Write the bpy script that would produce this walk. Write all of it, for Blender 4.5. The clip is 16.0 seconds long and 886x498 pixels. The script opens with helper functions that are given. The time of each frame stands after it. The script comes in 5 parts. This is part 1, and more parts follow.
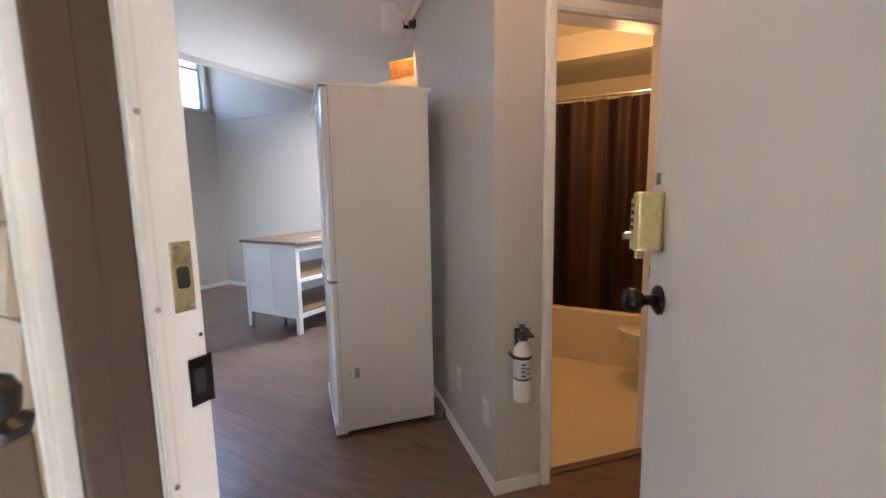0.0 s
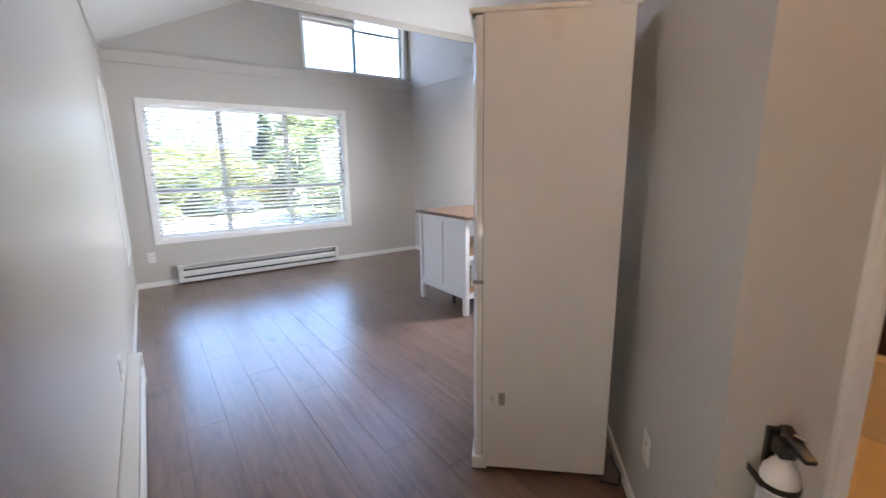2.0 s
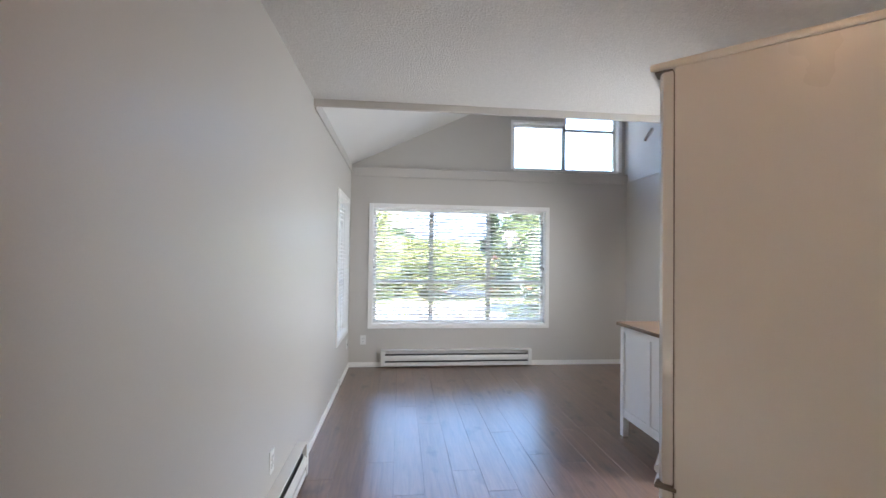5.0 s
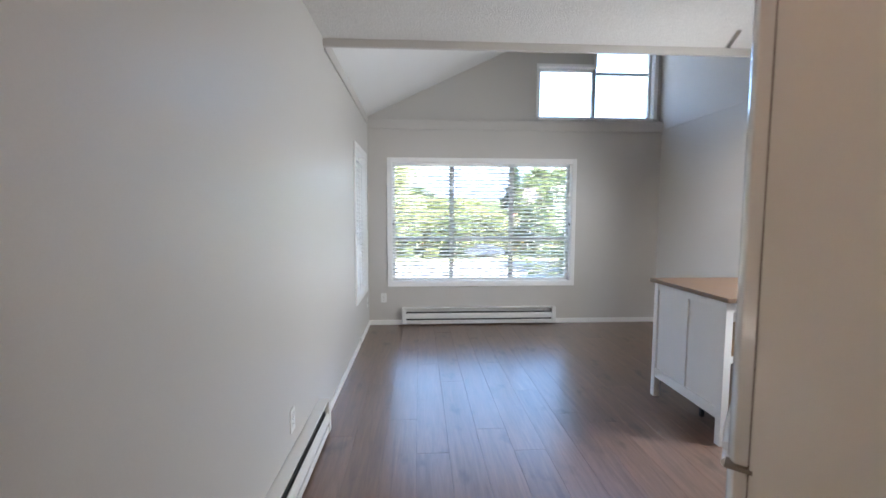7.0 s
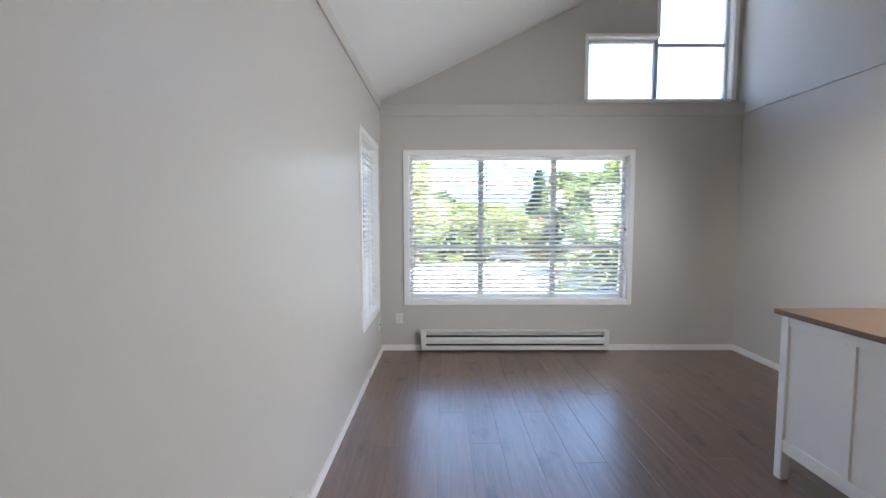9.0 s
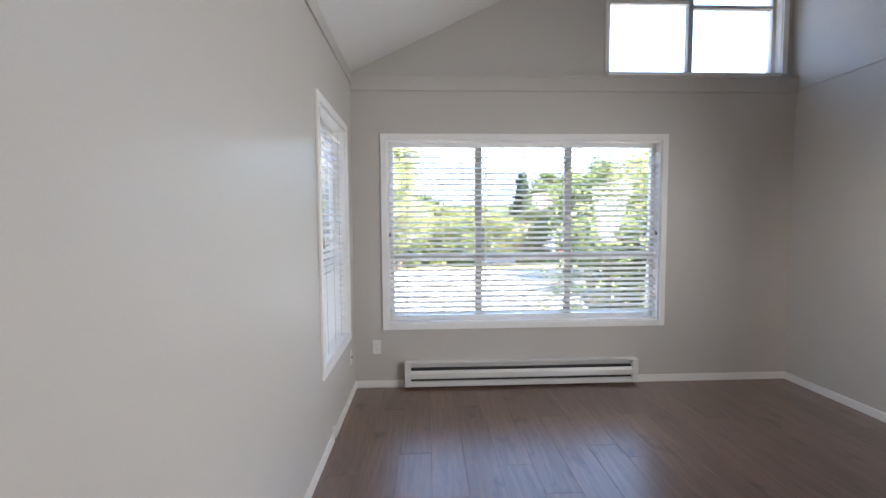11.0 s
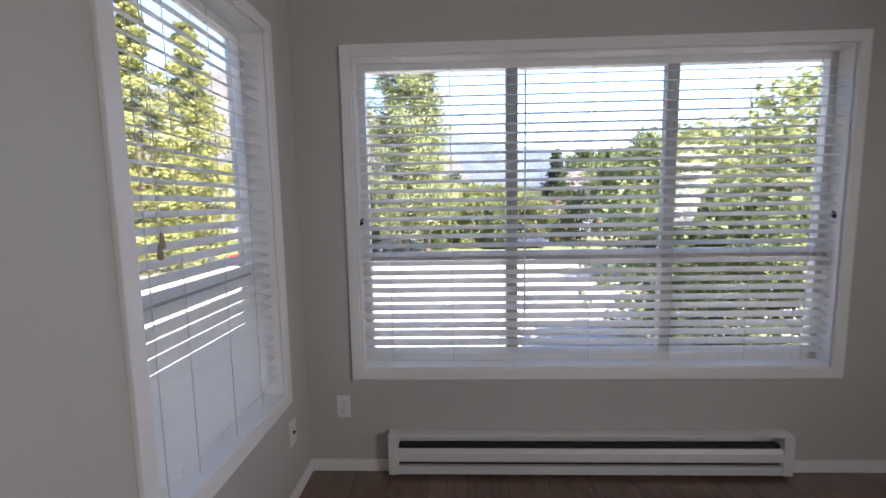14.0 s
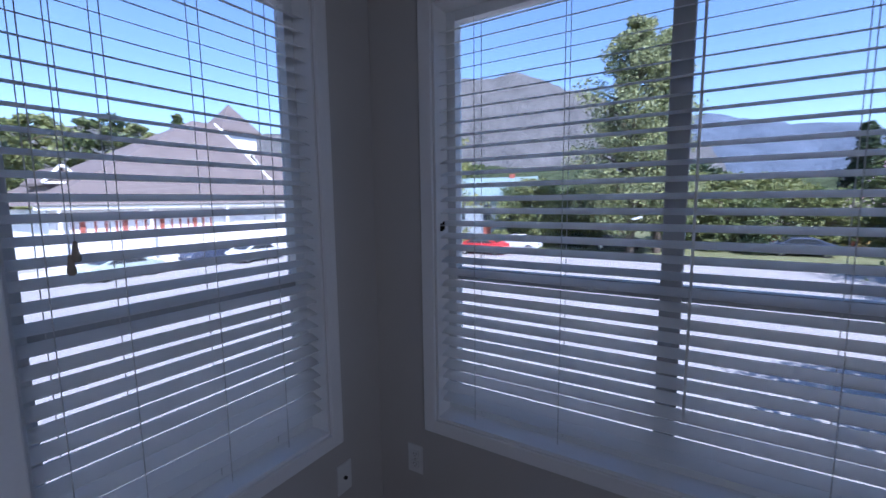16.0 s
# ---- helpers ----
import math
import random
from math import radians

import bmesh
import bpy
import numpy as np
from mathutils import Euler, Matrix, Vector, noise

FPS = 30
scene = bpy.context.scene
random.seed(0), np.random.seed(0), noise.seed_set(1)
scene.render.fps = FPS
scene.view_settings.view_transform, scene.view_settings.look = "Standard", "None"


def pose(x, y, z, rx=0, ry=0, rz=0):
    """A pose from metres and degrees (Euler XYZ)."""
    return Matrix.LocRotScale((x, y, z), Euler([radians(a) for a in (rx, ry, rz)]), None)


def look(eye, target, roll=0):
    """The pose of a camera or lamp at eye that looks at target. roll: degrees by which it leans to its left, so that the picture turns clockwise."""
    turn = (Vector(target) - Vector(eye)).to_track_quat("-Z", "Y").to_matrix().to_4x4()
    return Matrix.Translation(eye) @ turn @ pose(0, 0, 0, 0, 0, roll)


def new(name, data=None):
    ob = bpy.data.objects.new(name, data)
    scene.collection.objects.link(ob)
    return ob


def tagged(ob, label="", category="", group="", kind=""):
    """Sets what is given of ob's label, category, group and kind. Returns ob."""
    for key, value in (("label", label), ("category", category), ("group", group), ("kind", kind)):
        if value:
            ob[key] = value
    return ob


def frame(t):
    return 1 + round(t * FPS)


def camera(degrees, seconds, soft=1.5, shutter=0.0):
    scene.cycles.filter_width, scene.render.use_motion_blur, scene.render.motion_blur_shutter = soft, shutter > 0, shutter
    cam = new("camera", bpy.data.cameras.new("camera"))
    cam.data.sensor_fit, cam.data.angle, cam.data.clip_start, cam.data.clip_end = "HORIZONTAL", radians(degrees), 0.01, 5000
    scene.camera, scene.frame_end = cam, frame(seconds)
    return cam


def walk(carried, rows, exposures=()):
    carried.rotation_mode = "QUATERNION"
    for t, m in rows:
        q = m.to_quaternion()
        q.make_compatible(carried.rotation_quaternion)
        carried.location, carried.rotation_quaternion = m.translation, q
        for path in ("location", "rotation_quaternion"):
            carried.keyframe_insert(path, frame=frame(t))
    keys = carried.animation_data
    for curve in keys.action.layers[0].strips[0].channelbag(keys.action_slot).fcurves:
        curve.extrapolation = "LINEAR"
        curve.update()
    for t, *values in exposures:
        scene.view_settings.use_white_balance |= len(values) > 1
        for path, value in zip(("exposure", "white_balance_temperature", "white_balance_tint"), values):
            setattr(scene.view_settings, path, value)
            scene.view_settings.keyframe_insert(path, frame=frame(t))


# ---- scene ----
cam = camera(93.4, 16.0, 1.5, 0.3)
PATH = [
    (0, (-0.111, 0.02, 1.312), (-1.051, 1.767, 1.056), -1.0),
    (0.5, (-0.221, 0.177, 1.312), (-1.218, 1.893, 1.061), -1.7),
    (1, (-0.289, 0.269, 1.293), (-1.38, 1.919, 0.997), -1.9),
    (1.5, (-0.356, 0.431, 1.305), (-1.712, 1.865, 0.981), -1.2),
    (2, (-0.388, 0.587, 1.337), (-1.99, 1.714, 0.939), -0.8),
    (2.5, (-0.474, 0.681, 1.335), (-2.204, 1.616, 0.969), 0.1),
    (3, (-0.608, 0.77, 1.341), (-2.439, 1.516, 1.045), 0.4),
    (3.5, (-0.659, 0.825, 1.361), (-2.576, 1.349, 1.135), 0.2),
    (4, (-0.681, 0.897, 1.386), (-2.644, 1.265, 1.284), 0.8),
    (6.5, (-0.733, 1.056, 1.41), (-2.729, 1.173, 1.461), 0.4),
    (7, (-0.873, 1.005, 1.368), (-2.863, 1.114, 1.209), 0.1),
    (7.5, (-1.105, 0.903, 1.361), (-3.081, 1.086, 1.115), -0.4),
    (8, (-1.316, 0.934, 1.353), (-3.3, 1.017, 1.114), -0.7),
    (8.5, (-1.544, 1.01, 1.366), (-3.539, 1.0, 1.22), -0.3),
    (11, (-2.652, 0.961, 1.359), (-4.646, 1.042, 1.235), -0.4),
    (11.5, (-2.945, 0.889, 1.361), (-4.933, 1.052, 1.216), -1.3),
    (12, (-3.174, 0.896, 1.354), (-5.156, 1.113, 1.195), -0.9),
    (12.5, (-3.403, 0.965, 1.362), (-5.387, 1.132, 1.169), -0.3),
    (13, (-3.622, 1.0, 1.353), (-5.607, 1.129, 1.147), -0.4),
    (13.5, (-3.888, 1.012, 1.366), (-5.877, 1.103, 1.171), -1.4),
    (14, (-4.072, 1.129, 1.345), (-6.06, 1.062, 1.131), -1.0),
    (14.5, (-4.272, 1.304, 1.371), (-6.222, 0.948, 1.107), 0.3),
    (15, (-4.468, 1.399, 1.368), (-6.346, 0.763, 1.105), 0.3),
    (15.5, (-4.664, 1.422, 1.375), (-6.475, 0.604, 1.15), -0.5),
    (16, (-4.802, 1.47, 1.359), (-6.488, 0.42, 1.128), -0.7),
]

EXPOSURES = [(0.0, 5.15, 5950, 12), (1.0, 5.15, 6050, 13), (3.5, 4.9, 6400, 12), (7.0, 4.75, 6250, 10), (8.5, 4.68, 6350, 11), (11.0, 4.5, 6550, 13), (12.5, 4.15, 6900, 16), (13.5, 3.75, 6800, 18), (14.0, 3.45, 6600, 19), (14.5, 3.1, 6250, 20), (15.0, 2.65, 6000, 22), (15.5, 2.25, 5450, 23), (16.0, 2.0, 5150, 22)]
walk(cam, [(t, look(eye, target, roll)) for t, eye, target, roll in PATH], EXPOSURES)

# ---- light ----
SUN_EL, SUN_AZ = 52.0, 35.0      # elevation, and degrees from +y towards +x
world = bpy.data.worlds.new("sky")
scene.world = world
world.use_nodes = True
wn = world.node_tree
sky = wn.nodes.new("ShaderNodeTexSky")
sky.sky_type = 'NISHITA'
sky.sun_disc = False
sky.dust_density = 0.5
sky.ozone_density = 2.0
sky.sun_elevation, sky.sun_rotation = radians(SUN_EL), radians(SUN_AZ)
wn.links.new(sky.outputs[0], wn.nodes["Background"].inputs[0])
wn.nodes["Background"].inputs[1].default_value = 0.092


def lamp(name, kind, m, energy, color, **kw):
    d = bpy.data.lights.new(name, kind)
    d.energy, d.color = energy, color
    for k, v in kw.items():
        if k == "angle":
            d.angle = v
        elif k == "size":
            d.size = v
        elif k == "radius":
            d.shadow_soft_size = v
        elif k == "spread":
            d.spread = v
        elif k == "cone":
            d.spot_size = v
        elif k == "blend":
            d.spot_blend = v
    ob = new(name, d)
    ob.matrix_world = m
    return ob


sd = Vector((math.sin(radians(SUN_AZ)) * math.cos(radians(SUN_EL)), math.cos(radians(SUN_AZ)) * math.cos(radians(SUN_EL)), math.sin(radians(SUN_EL))))
lamp("sun", 'SUN', look(tuple(sd * 50), (0, 0, 0)), 4.3, (1.0, 0.95, 0.87), angle=radians(0.5))
lamp("bathroom_lamp", 'POINT', pose(-0.32, 2.58, 2.02), 0.66, (1.0, 0.52, 0.20), radius=0.1)
lamp("hall_lamp", 'POINT', pose(-0.40, 1.10, 2.38), 0.24, (1.0, 0.55, 0.27), radius=0.06)
lamp("kitchen_lamp", 'SPOT', look((-1.76, 2.49, 2.33), (-1.80, 2.75, 2.0)), 0.22, (1.0, 0.55, 0.22), radius=0.03, cone=radians(110))

lamp("track_lamp", 'SPOT', look((-2.06, 2.46, 2.38), (-3.85, 4.0, 1.45)), 11.0, (1.0, 0.93, 0.87), radius=0.05, cone=radians(52), blend=1.0)

# fill light added for the long wall, placed in an unseen kitchen window
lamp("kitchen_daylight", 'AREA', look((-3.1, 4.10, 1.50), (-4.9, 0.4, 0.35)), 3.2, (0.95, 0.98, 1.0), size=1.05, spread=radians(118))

# ---- materials ----


def mat(name, color, rough=0.6, metal=0.0, vary=0.06, scale=6.0, fine=120.0, bump=0.1, stretch=(1, 1, 1), coord="Object", rnd=0.0, depth=0.002, spec=0.5):
    """Two scales of variation in colour, roughness and relief."""
    m = bpy.data.materials.new(name)
    m.use_nodes = True
    nt = m.node_tree
    N, L = nt.nodes.new, nt.links.new
    b = nt.nodes["Principled BSDF"]
    tc, mp = N("ShaderNodeTexCoord"), N("ShaderNodeMapping")
    mp.inputs["Scale"].default_value = stretch
    L(tc.outputs[coord], mp.inputs[0])
    n1, n2 = N("ShaderNodeTexNoise"), N("ShaderNodeTexNoise")
    for n, s in ((n1, scale), (n2, fine)):
        n.inputs["Scale"].default_value = s
        n.inputs["Detail"].default_value = 5
        L(mp.outputs[0], n.inputs["Vector"])
    mix = N("ShaderNodeMath")
    mix.operation = 'MULTIPLY_ADD'
    mix.inputs[1].default_value = 0.45
    L(n2.outputs[0], mix.inputs[0])
    half = N("ShaderNodeMath")
    half.operation = 'MULTIPLY'
    half.inputs[1].default_value = 0.55
    L(n1.outputs[0], half.inputs[0])
    L(half.outputs[0], mix.inputs[2])
    mr = N("ShaderNodeMapRange")
    mr.inputs["From Min"].default_value, mr.inputs["From Max"].default_value = 0.3, 0.7
    mr.inputs["To Min"].default_value, mr.inputs["To Max"].default_value = 1 - vary, 1 + vary
    L(mix.outputs[0], mr.inputs[0])
    hsv = N("ShaderNodeHueSaturation")
    hsv.inputs["Color"].default_value = (*color, 1)
    if rnd:
        oi, ml = N("ShaderNodeObjectInfo"), N("ShaderNodeMath")
        mr2 = N("ShaderNodeMapRange")
        mr2.inputs["To Min"].default_value, mr2.inputs["To Max"].default_value = 1 - rnd, 1 + rnd
        L(oi.outputs["Random"], mr2.inputs[0])
        ml.operation = 'MULTIPLY'
        L(mr.outputs[0], ml.inputs[0])
        L(mr2.outputs[0], ml.inputs[1])
        L(ml.outputs[0], hsv.inputs["Value"])
    else:
        L(mr.outputs[0], hsv.inputs["Value"])
    L(hsv.outputs[0], b.inputs["Base Color"])
    rr = N("ShaderNodeMapRange")
    rr.inputs["To Min"].default_value, rr.inputs["To Max"].default_value = max(0.02, rough - 0.08), min(1, rough + 0.08)
    L(n1.outputs[0], rr.inputs[0])
    L(rr.outputs[0], b.inputs["Roughness"])
    b.inputs["Metallic"].default_value = metal
    b.inputs["Specular IOR Level"].default_value = spec
    if bump:
        bp = N("ShaderNodeBump")
        bp.inputs["Strength"].default_value, bp.inputs["Distance"].default_value = bump, depth
        L(n2.outputs[0], bp.inputs["Height"])
        L(bp.outputs[0], b.inputs["Normal"])
    return m


def wood(name, dark, light, rough=0.35, rnd=0.12, grain=(1.2, 14, 14), bump=0.15, knots=False, coat=0.0):
    """Long-grained timber, the grain along x."""
    m = bpy.data.materials.new(name)
    m.use_nodes = True
    nt = m.node_tree
    N, L = nt.nodes.new, nt.links.new
    b = nt.nodes["Principled BSDF"]
    tc, mp, oi = N("ShaderNodeTexCoord"), N("ShaderNodeMapping"), N("ShaderNodeObjectInfo")
    mp.inputs["Scale"].default_value = grain
    L(tc.outputs["Object"], mp.inputs[0])
    sh = N("ShaderNodeVectorMath")
    sh.operation = 'SCALE'
    sh.inputs[0].default_value = (37.0, 11.0, 5.0)
    L(oi.outputs["Random"], sh.inputs["Scale"])
    L(sh.outputs[0], mp.inputs["Location"])
    n1, n2 = N("ShaderNodeTexNoise"), N("ShaderNodeTexNoise")
    n1.inputs["Scale"].default_value, n1.inputs["Detail"].default_value, n1.inputs["Distortion"].default_value = 1.6, 6, 1.2
    n2.inputs["Scale"].default_value, n2.inputs["Detail"].default_value = 9.0, 4
    L(mp.outputs[0], n1.inputs["Vector"])
    L(mp.outputs[0], n2.inputs["Vector"])
    add = N("ShaderNodeMath")
    add.operation = 'MULTIPLY_ADD'
    add.inputs[1].default_value = 0.35
    L(n2.outputs[0], add.inputs[0])
    L(n1.outputs[0], add.inputs[2])
    cr = N("ShaderNodeValToRGB")
    cr.color_ramp.elements[0].position, cr.color_ramp.elements[1].position = 0.45, 0.95
    cr.color_ramp.elements[0].color, cr.color_ramp.elements[1].color = (*dark, 1), (*light, 1)
    L(add.outputs[0], cr.inputs[0])
    col = cr.outputs[0]
    if knots:
        mk = N("ShaderNodeMapping")
        mk.inputs["Scale"].default_value = (2.2, 4.0, 1)
        L(tc.outputs["Object"], mk.inputs[0])
        L(sh.outputs[0], mk.inputs["Location"])
        n3 = N("ShaderNodeTexNoise")
        n3.inputs["Scale"].default_value, n3.inputs["Detail"].default_value = 1.7, 3
        L(mk.outputs[0], n3.inputs["Vector"])
        k = N("ShaderNodeMapRange")
        k.inputs["From Min"].default_value, k.inputs["From Max"].default_value = 0.62, 0.74
        k.inputs["To Min"].default_value, k.inputs["To Max"].default_value = 1.0, 0.55
        L(n3.outputs[0], k.inputs[0])
        mx = N("ShaderNodeMixRGB")
        mx.blend_type = 'MULTIPLY'
        mx.inputs[0].default_value = 1.0
        L(col, mx.inputs[1])
        L(k.outputs[0], mx.inputs[2])
        col = mx.outputs[0]
    hsv = N("ShaderNodeHueSaturation")
    L(col, hsv.inputs["Color"])
    mr = N("ShaderNodeMapRange")
    mr.inputs["To Min"].default_value, mr.inputs["To Max"].default_value = 1 - rnd, 1 + rnd
    L(oi.outputs["Random"], mr.inputs[0])
    L(mr.outputs[0], hsv.inputs["Value"])
    L(hsv.outputs[0], b.inputs["Base Color"])
    rr = N("ShaderNodeMapRange")
    rr.inputs["To Min"].default_value, rr.inputs["To Max"].default_value = rough - 0.06, rough + 0.1
    L(n1.outputs[0], rr.inputs[0])
    L(rr.outputs[0], b.inputs["Roughness"])
    b.inputs["Specular IOR Level"].default_value = 0.7
    b.inputs["Coat Weight"].default_value, b.inputs["Coat Roughness"].default_value = coat, 0.27
    bp = N("ShaderNodeBump")
    bp.inputs["Strength"].default_value, bp.inputs["Distance"].default_value = bump, 0.001
    L(add.outputs[0], bp.inputs["Height"])
    L(bp.outputs[0], b.inputs["Normal"])
    return m


def glass_mat(name, tint=(0.97, 0.99, 0.98), rough=0.0, ior=1.45):
    m = bpy.data.materials.new(name)
    m.use_nodes = True
    b = m.node_tree.nodes["Principled BSDF"]
    b.inputs["Base Color"].default_value = (*tint, 1)
    b.inputs["Roughness"].default_value, b.inputs["IOR"].default_value = rough, ior
    b.inputs["Transmission Weight"].default_value = 1.0
    return m


PAINT = mat("grey_wall_paint", (0.54, 0.515, 0.48), 0.42, vary=0.03, scale=1.1, fine=210, bump=0.15, depth=0.0006, spec=0.65)
PAINT_BATH = mat("cream_wall_paint", (0.66, 0.60, 0.48), 0.45, vary=0.02, scale=1.2, fine=150, bump=0.1, depth=0.0005)
CEIL = mat("textured_ceiling", (0.80, 0.79, 0.77), 0.9, vary=0.05, scale=30, fine=95, bump=0.9, depth=0.006)
CEIL_SMOOTH = mat("ceiling_paint", (0.82, 0.81, 0.79), 0.8, vary=0.02, scale=2, fine=140, bump=0.25, depth=0.002)
TRIM = mat("white_trim_paint", (0.85, 0.84, 0.82), 0.38, vary=0.03, scale=5, fine=90, bump=0.06, depth=0.0006)
BAND = mat("grey_trim_paint", (0.54, 0.515, 0.48), 0.4, vary=0.03, scale=4, fine=120, bump=0.08, depth=0.0006)
VINYL = mat("white_vinyl", (0.75, 0.76, 0.75), 0.35, vary=0.03, scale=6, fine=80, bump=0.03)
ALU = mat("grey_window_frame", (0.40, 0.41, 0.41), 0.45, vary=0.05, scale=8, fine=90, bump=0.05)
SLAT = mat("white_slat", (0.90, 0.90, 0.89), 0.42, vary=0.03, scale=5, fine=60, bump=0.05, depth=0.0005, rnd=0.02)
CORD = mat("grey_cord", (0.55, 0.54, 0.52), 0.8, vary=0.08, scale=60, fine=400, bump=0.3)


def see_through(m, share):
    """Let a thin sheet pass some light through."""
    nt = m.node_tree
    out, b = nt.nodes["Material Output"], nt.nodes["Principled BSDF"]
    t, mx = nt.nodes.new("ShaderNodeBsdfTranslucent"), nt.nodes.new("ShaderNodeMixShader")
    t.inputs[0].default_value = (0.90, 0.90, 0.89, 1)
    mx.inputs[0].default_value = share
    nt.links.new(b.outputs[0], mx.inputs[1])
    nt.links.new(t.outputs[0], mx.inputs[2])
    nt.links.new(mx.outputs[0], out.inputs[0])


see_through(SLAT, 0.66)
# grey put into the glass colour to dim the bright outdoor view
GLASS = glass_mat("view_dimming_glass", (0.64, 0.66, 0.68))
PLANK = wood("smoked_oak_plank", (0.132, 0.077, 0.055), (0.230, 0.142, 0.102), rough=0.34, rnd=0.09, knots=True, coat=0.8, grain=(1.3, 16, 10))
JOINT = mat("dark_joint", (0.05, 0.034, 0.027), 0.8, vary=0.1)
TOPWOOD = wood("oiled_oak_top", (0.105, 0.058, 0.033), (0.185, 0.110, 0.062), rough=0.4, rnd=0.03)
SHELFWOOD = wood("oak_shelf", (0.18, 0.095, 0.040), (0.30, 0.17, 0.075), rough=0.45, rnd=0.05)
WHITE = mat("white_lacquer", (0.80, 0.80, 0.79), 0.42, vary=0.025, scale=4, fine=90, bump=0.04)
ENAMEL = mat("white_enamel", (0.74, 0.735, 0.71), 0.30, vary=0.02, scale=2.5, fine=300, bump=0.2, depth=0.0004)
GLOSS = mat("glossy_white_enamel", (0.78, 0.78, 0.77), 0.13, vary=0.015, scale=2.5, fine=200, bump=0.04, depth=0.0003)
PLASTIC = mat("white_plastic", (0.78, 0.78, 0.76), 0.35, vary=0.02, scale=9, fine=80, bump=0.02)
GREYP = mat("grey_rubber_and_shade", (0.20, 0.18, 0.16), 0.6, vary=0.08, scale=10)
BLACK = mat("black_plastic", (0.018, 0.017, 0.017), 0.35, vary=0.1, scale=12)
BRONZE = mat("dark_bronze", (0.022, 0.019, 0.018), 0.28, metal=0.7, vary=0.1, scale=15)
BRASS = mat("worn_brass", (0.60, 0.52, 0.28), 0.32, metal=1.0, vary=0.22, scale=25, bump=0.1)
CHROME = mat("chrome", (0.72, 0.72, 0.72), 0.15, metal=1.0, vary=0.03, scale=20)
DOORP = mat("door_paint", (0.79, 0.74, 0.67), 0.38, vary=0.035, scale=2.0, fine=140, bump=0.12, depth=0.0008)
TAN = mat("tan_exterior_paint", (0.088, 0.058, 0.040), 0.55, vary=0.08, scale=5, fine=80, bump=0.2)
SIDING = mat("cream_siding", (0.52, 0.44, 0.33), 0.6, vary=0.05, scale=3, fine=60, bump=0.2, rnd=0.03)
TILE = mat("cream_vinyl_floor", (0.68, 0.58, 0.42), 0.4, vary=0.06, scale=4, fine=60, bump=0.1)
PORC = mat("porcelain", (0.72, 0.68, 0.58), 0.15, vary=0.02, scale=3, bump=0.0)
TUBM = mat("tub_enamel", (0.66, 0.60, 0.48), 0.2, vary=0.03, scale=3, bump=0.02)
WICKER = mat("wicker", (0.42, 0.20, 0.07), 0.6, vary=0.35, scale=40, fine=150, bump=0.5)
RED = mat("red_paint", (0.45, 0.03, 0.03), 0.4, vary=0.06)
SHELL = mat("heater_enamel", (0.72, 0.715, 0.69), 0.4, vary=0.03, scale=5, fine=120, bump=0.05)
# near-black so the shade inside the heater slots is in the colour
FIN = mat("shaded_heater_fins", (0.03, 0.03, 0.03), 0.6, metal=0.0, vary=0.15, scale=30)
MATTEBLK = mat("dark_shadow_gap", (0.03, 0.03, 0.03), 0.7, vary=0.1)


def curtain_mat():
    m = bpy.data.materials.new("striped_curtain")
    m.use_nodes = True
    nt = m.node_tree
    N, L = nt.nodes.new, nt.links.new
    b = nt.nodes["Principled BSDF"]
    uv, sep = N("ShaderNodeTexCoord"), N("ShaderNodeSeparateXYZ")
    L(uv.outputs["Generated"], sep.inputs[0])
    cr = N("ShaderNodeValToRGB")
    cr.color_ramp.interpolation = 'CONSTANT'
    dark, mid, lite = (0.026, 0.008, 0.006, 1), (0.050, 0.017, 0.011, 1), (0.080, 0.034, 0.020, 1)
    el = cr.color_ramp.elements
    el[0].color, el[1].position, el[1].color = dark, 0.05, mid
    for p, c in ((0.11, lite), (0.17, dark), (0.22, mid), (0.28, lite), (0.34, dark), (0.41, mid), (0.46, lite), (0.53, dark), (0.60, mid), (0.66, lite), (0.72, dark), (0.80, mid), (0.86, lite), (0.92, dark)):
        e = el.new(p)
        e.color = c
    L(sep.outputs[0], cr.inputs[0])
    L(cr.outputs[0], b.inputs["Base Color"])
    n = N("ShaderNodeTexNoise")
    n.inputs["Scale"].default_value = 400
    bp = N("ShaderNodeBump")
    bp.inputs["Strength"].default_value, bp.inputs["Distance"].default_value = 0.3, 0.001
    L(n.outputs[0], bp.inputs["Height"])
    L(bp.outputs[0], b.inputs["Normal"])
    b.inputs["Roughness"].default_value = 0.55
    return m


CURTAIN = curtain_mat()

# ---- builders ----


def part(name, bm, material, parent=None, label="", smooth=False):
    me = bpy.data.meshes.new(name)
    bmesh.ops.recalc_face_normals(bm, faces=bm.faces)
    bm.to_mesh(me)
    bm.free()
    for m in (material if isinstance(material, (list, tuple)) else [material]):
        me.materials.append(m)
    if smooth:
        for p in me.polygons:
            p.use_smooth = True
        me.set_sharp_from_angle(angle=radians(40))
    ob = new(name, me)
    if parent is not None:
        ob.parent = parent
    if label:
        ob["label"] = label
    return ob


def thing(name, m, label, category, group="", kind=""):
    ob = new(name)
    ob.empty_display_size = 0.1
    ob.matrix_world = m
    return tagged(ob, label, category, group, kind)


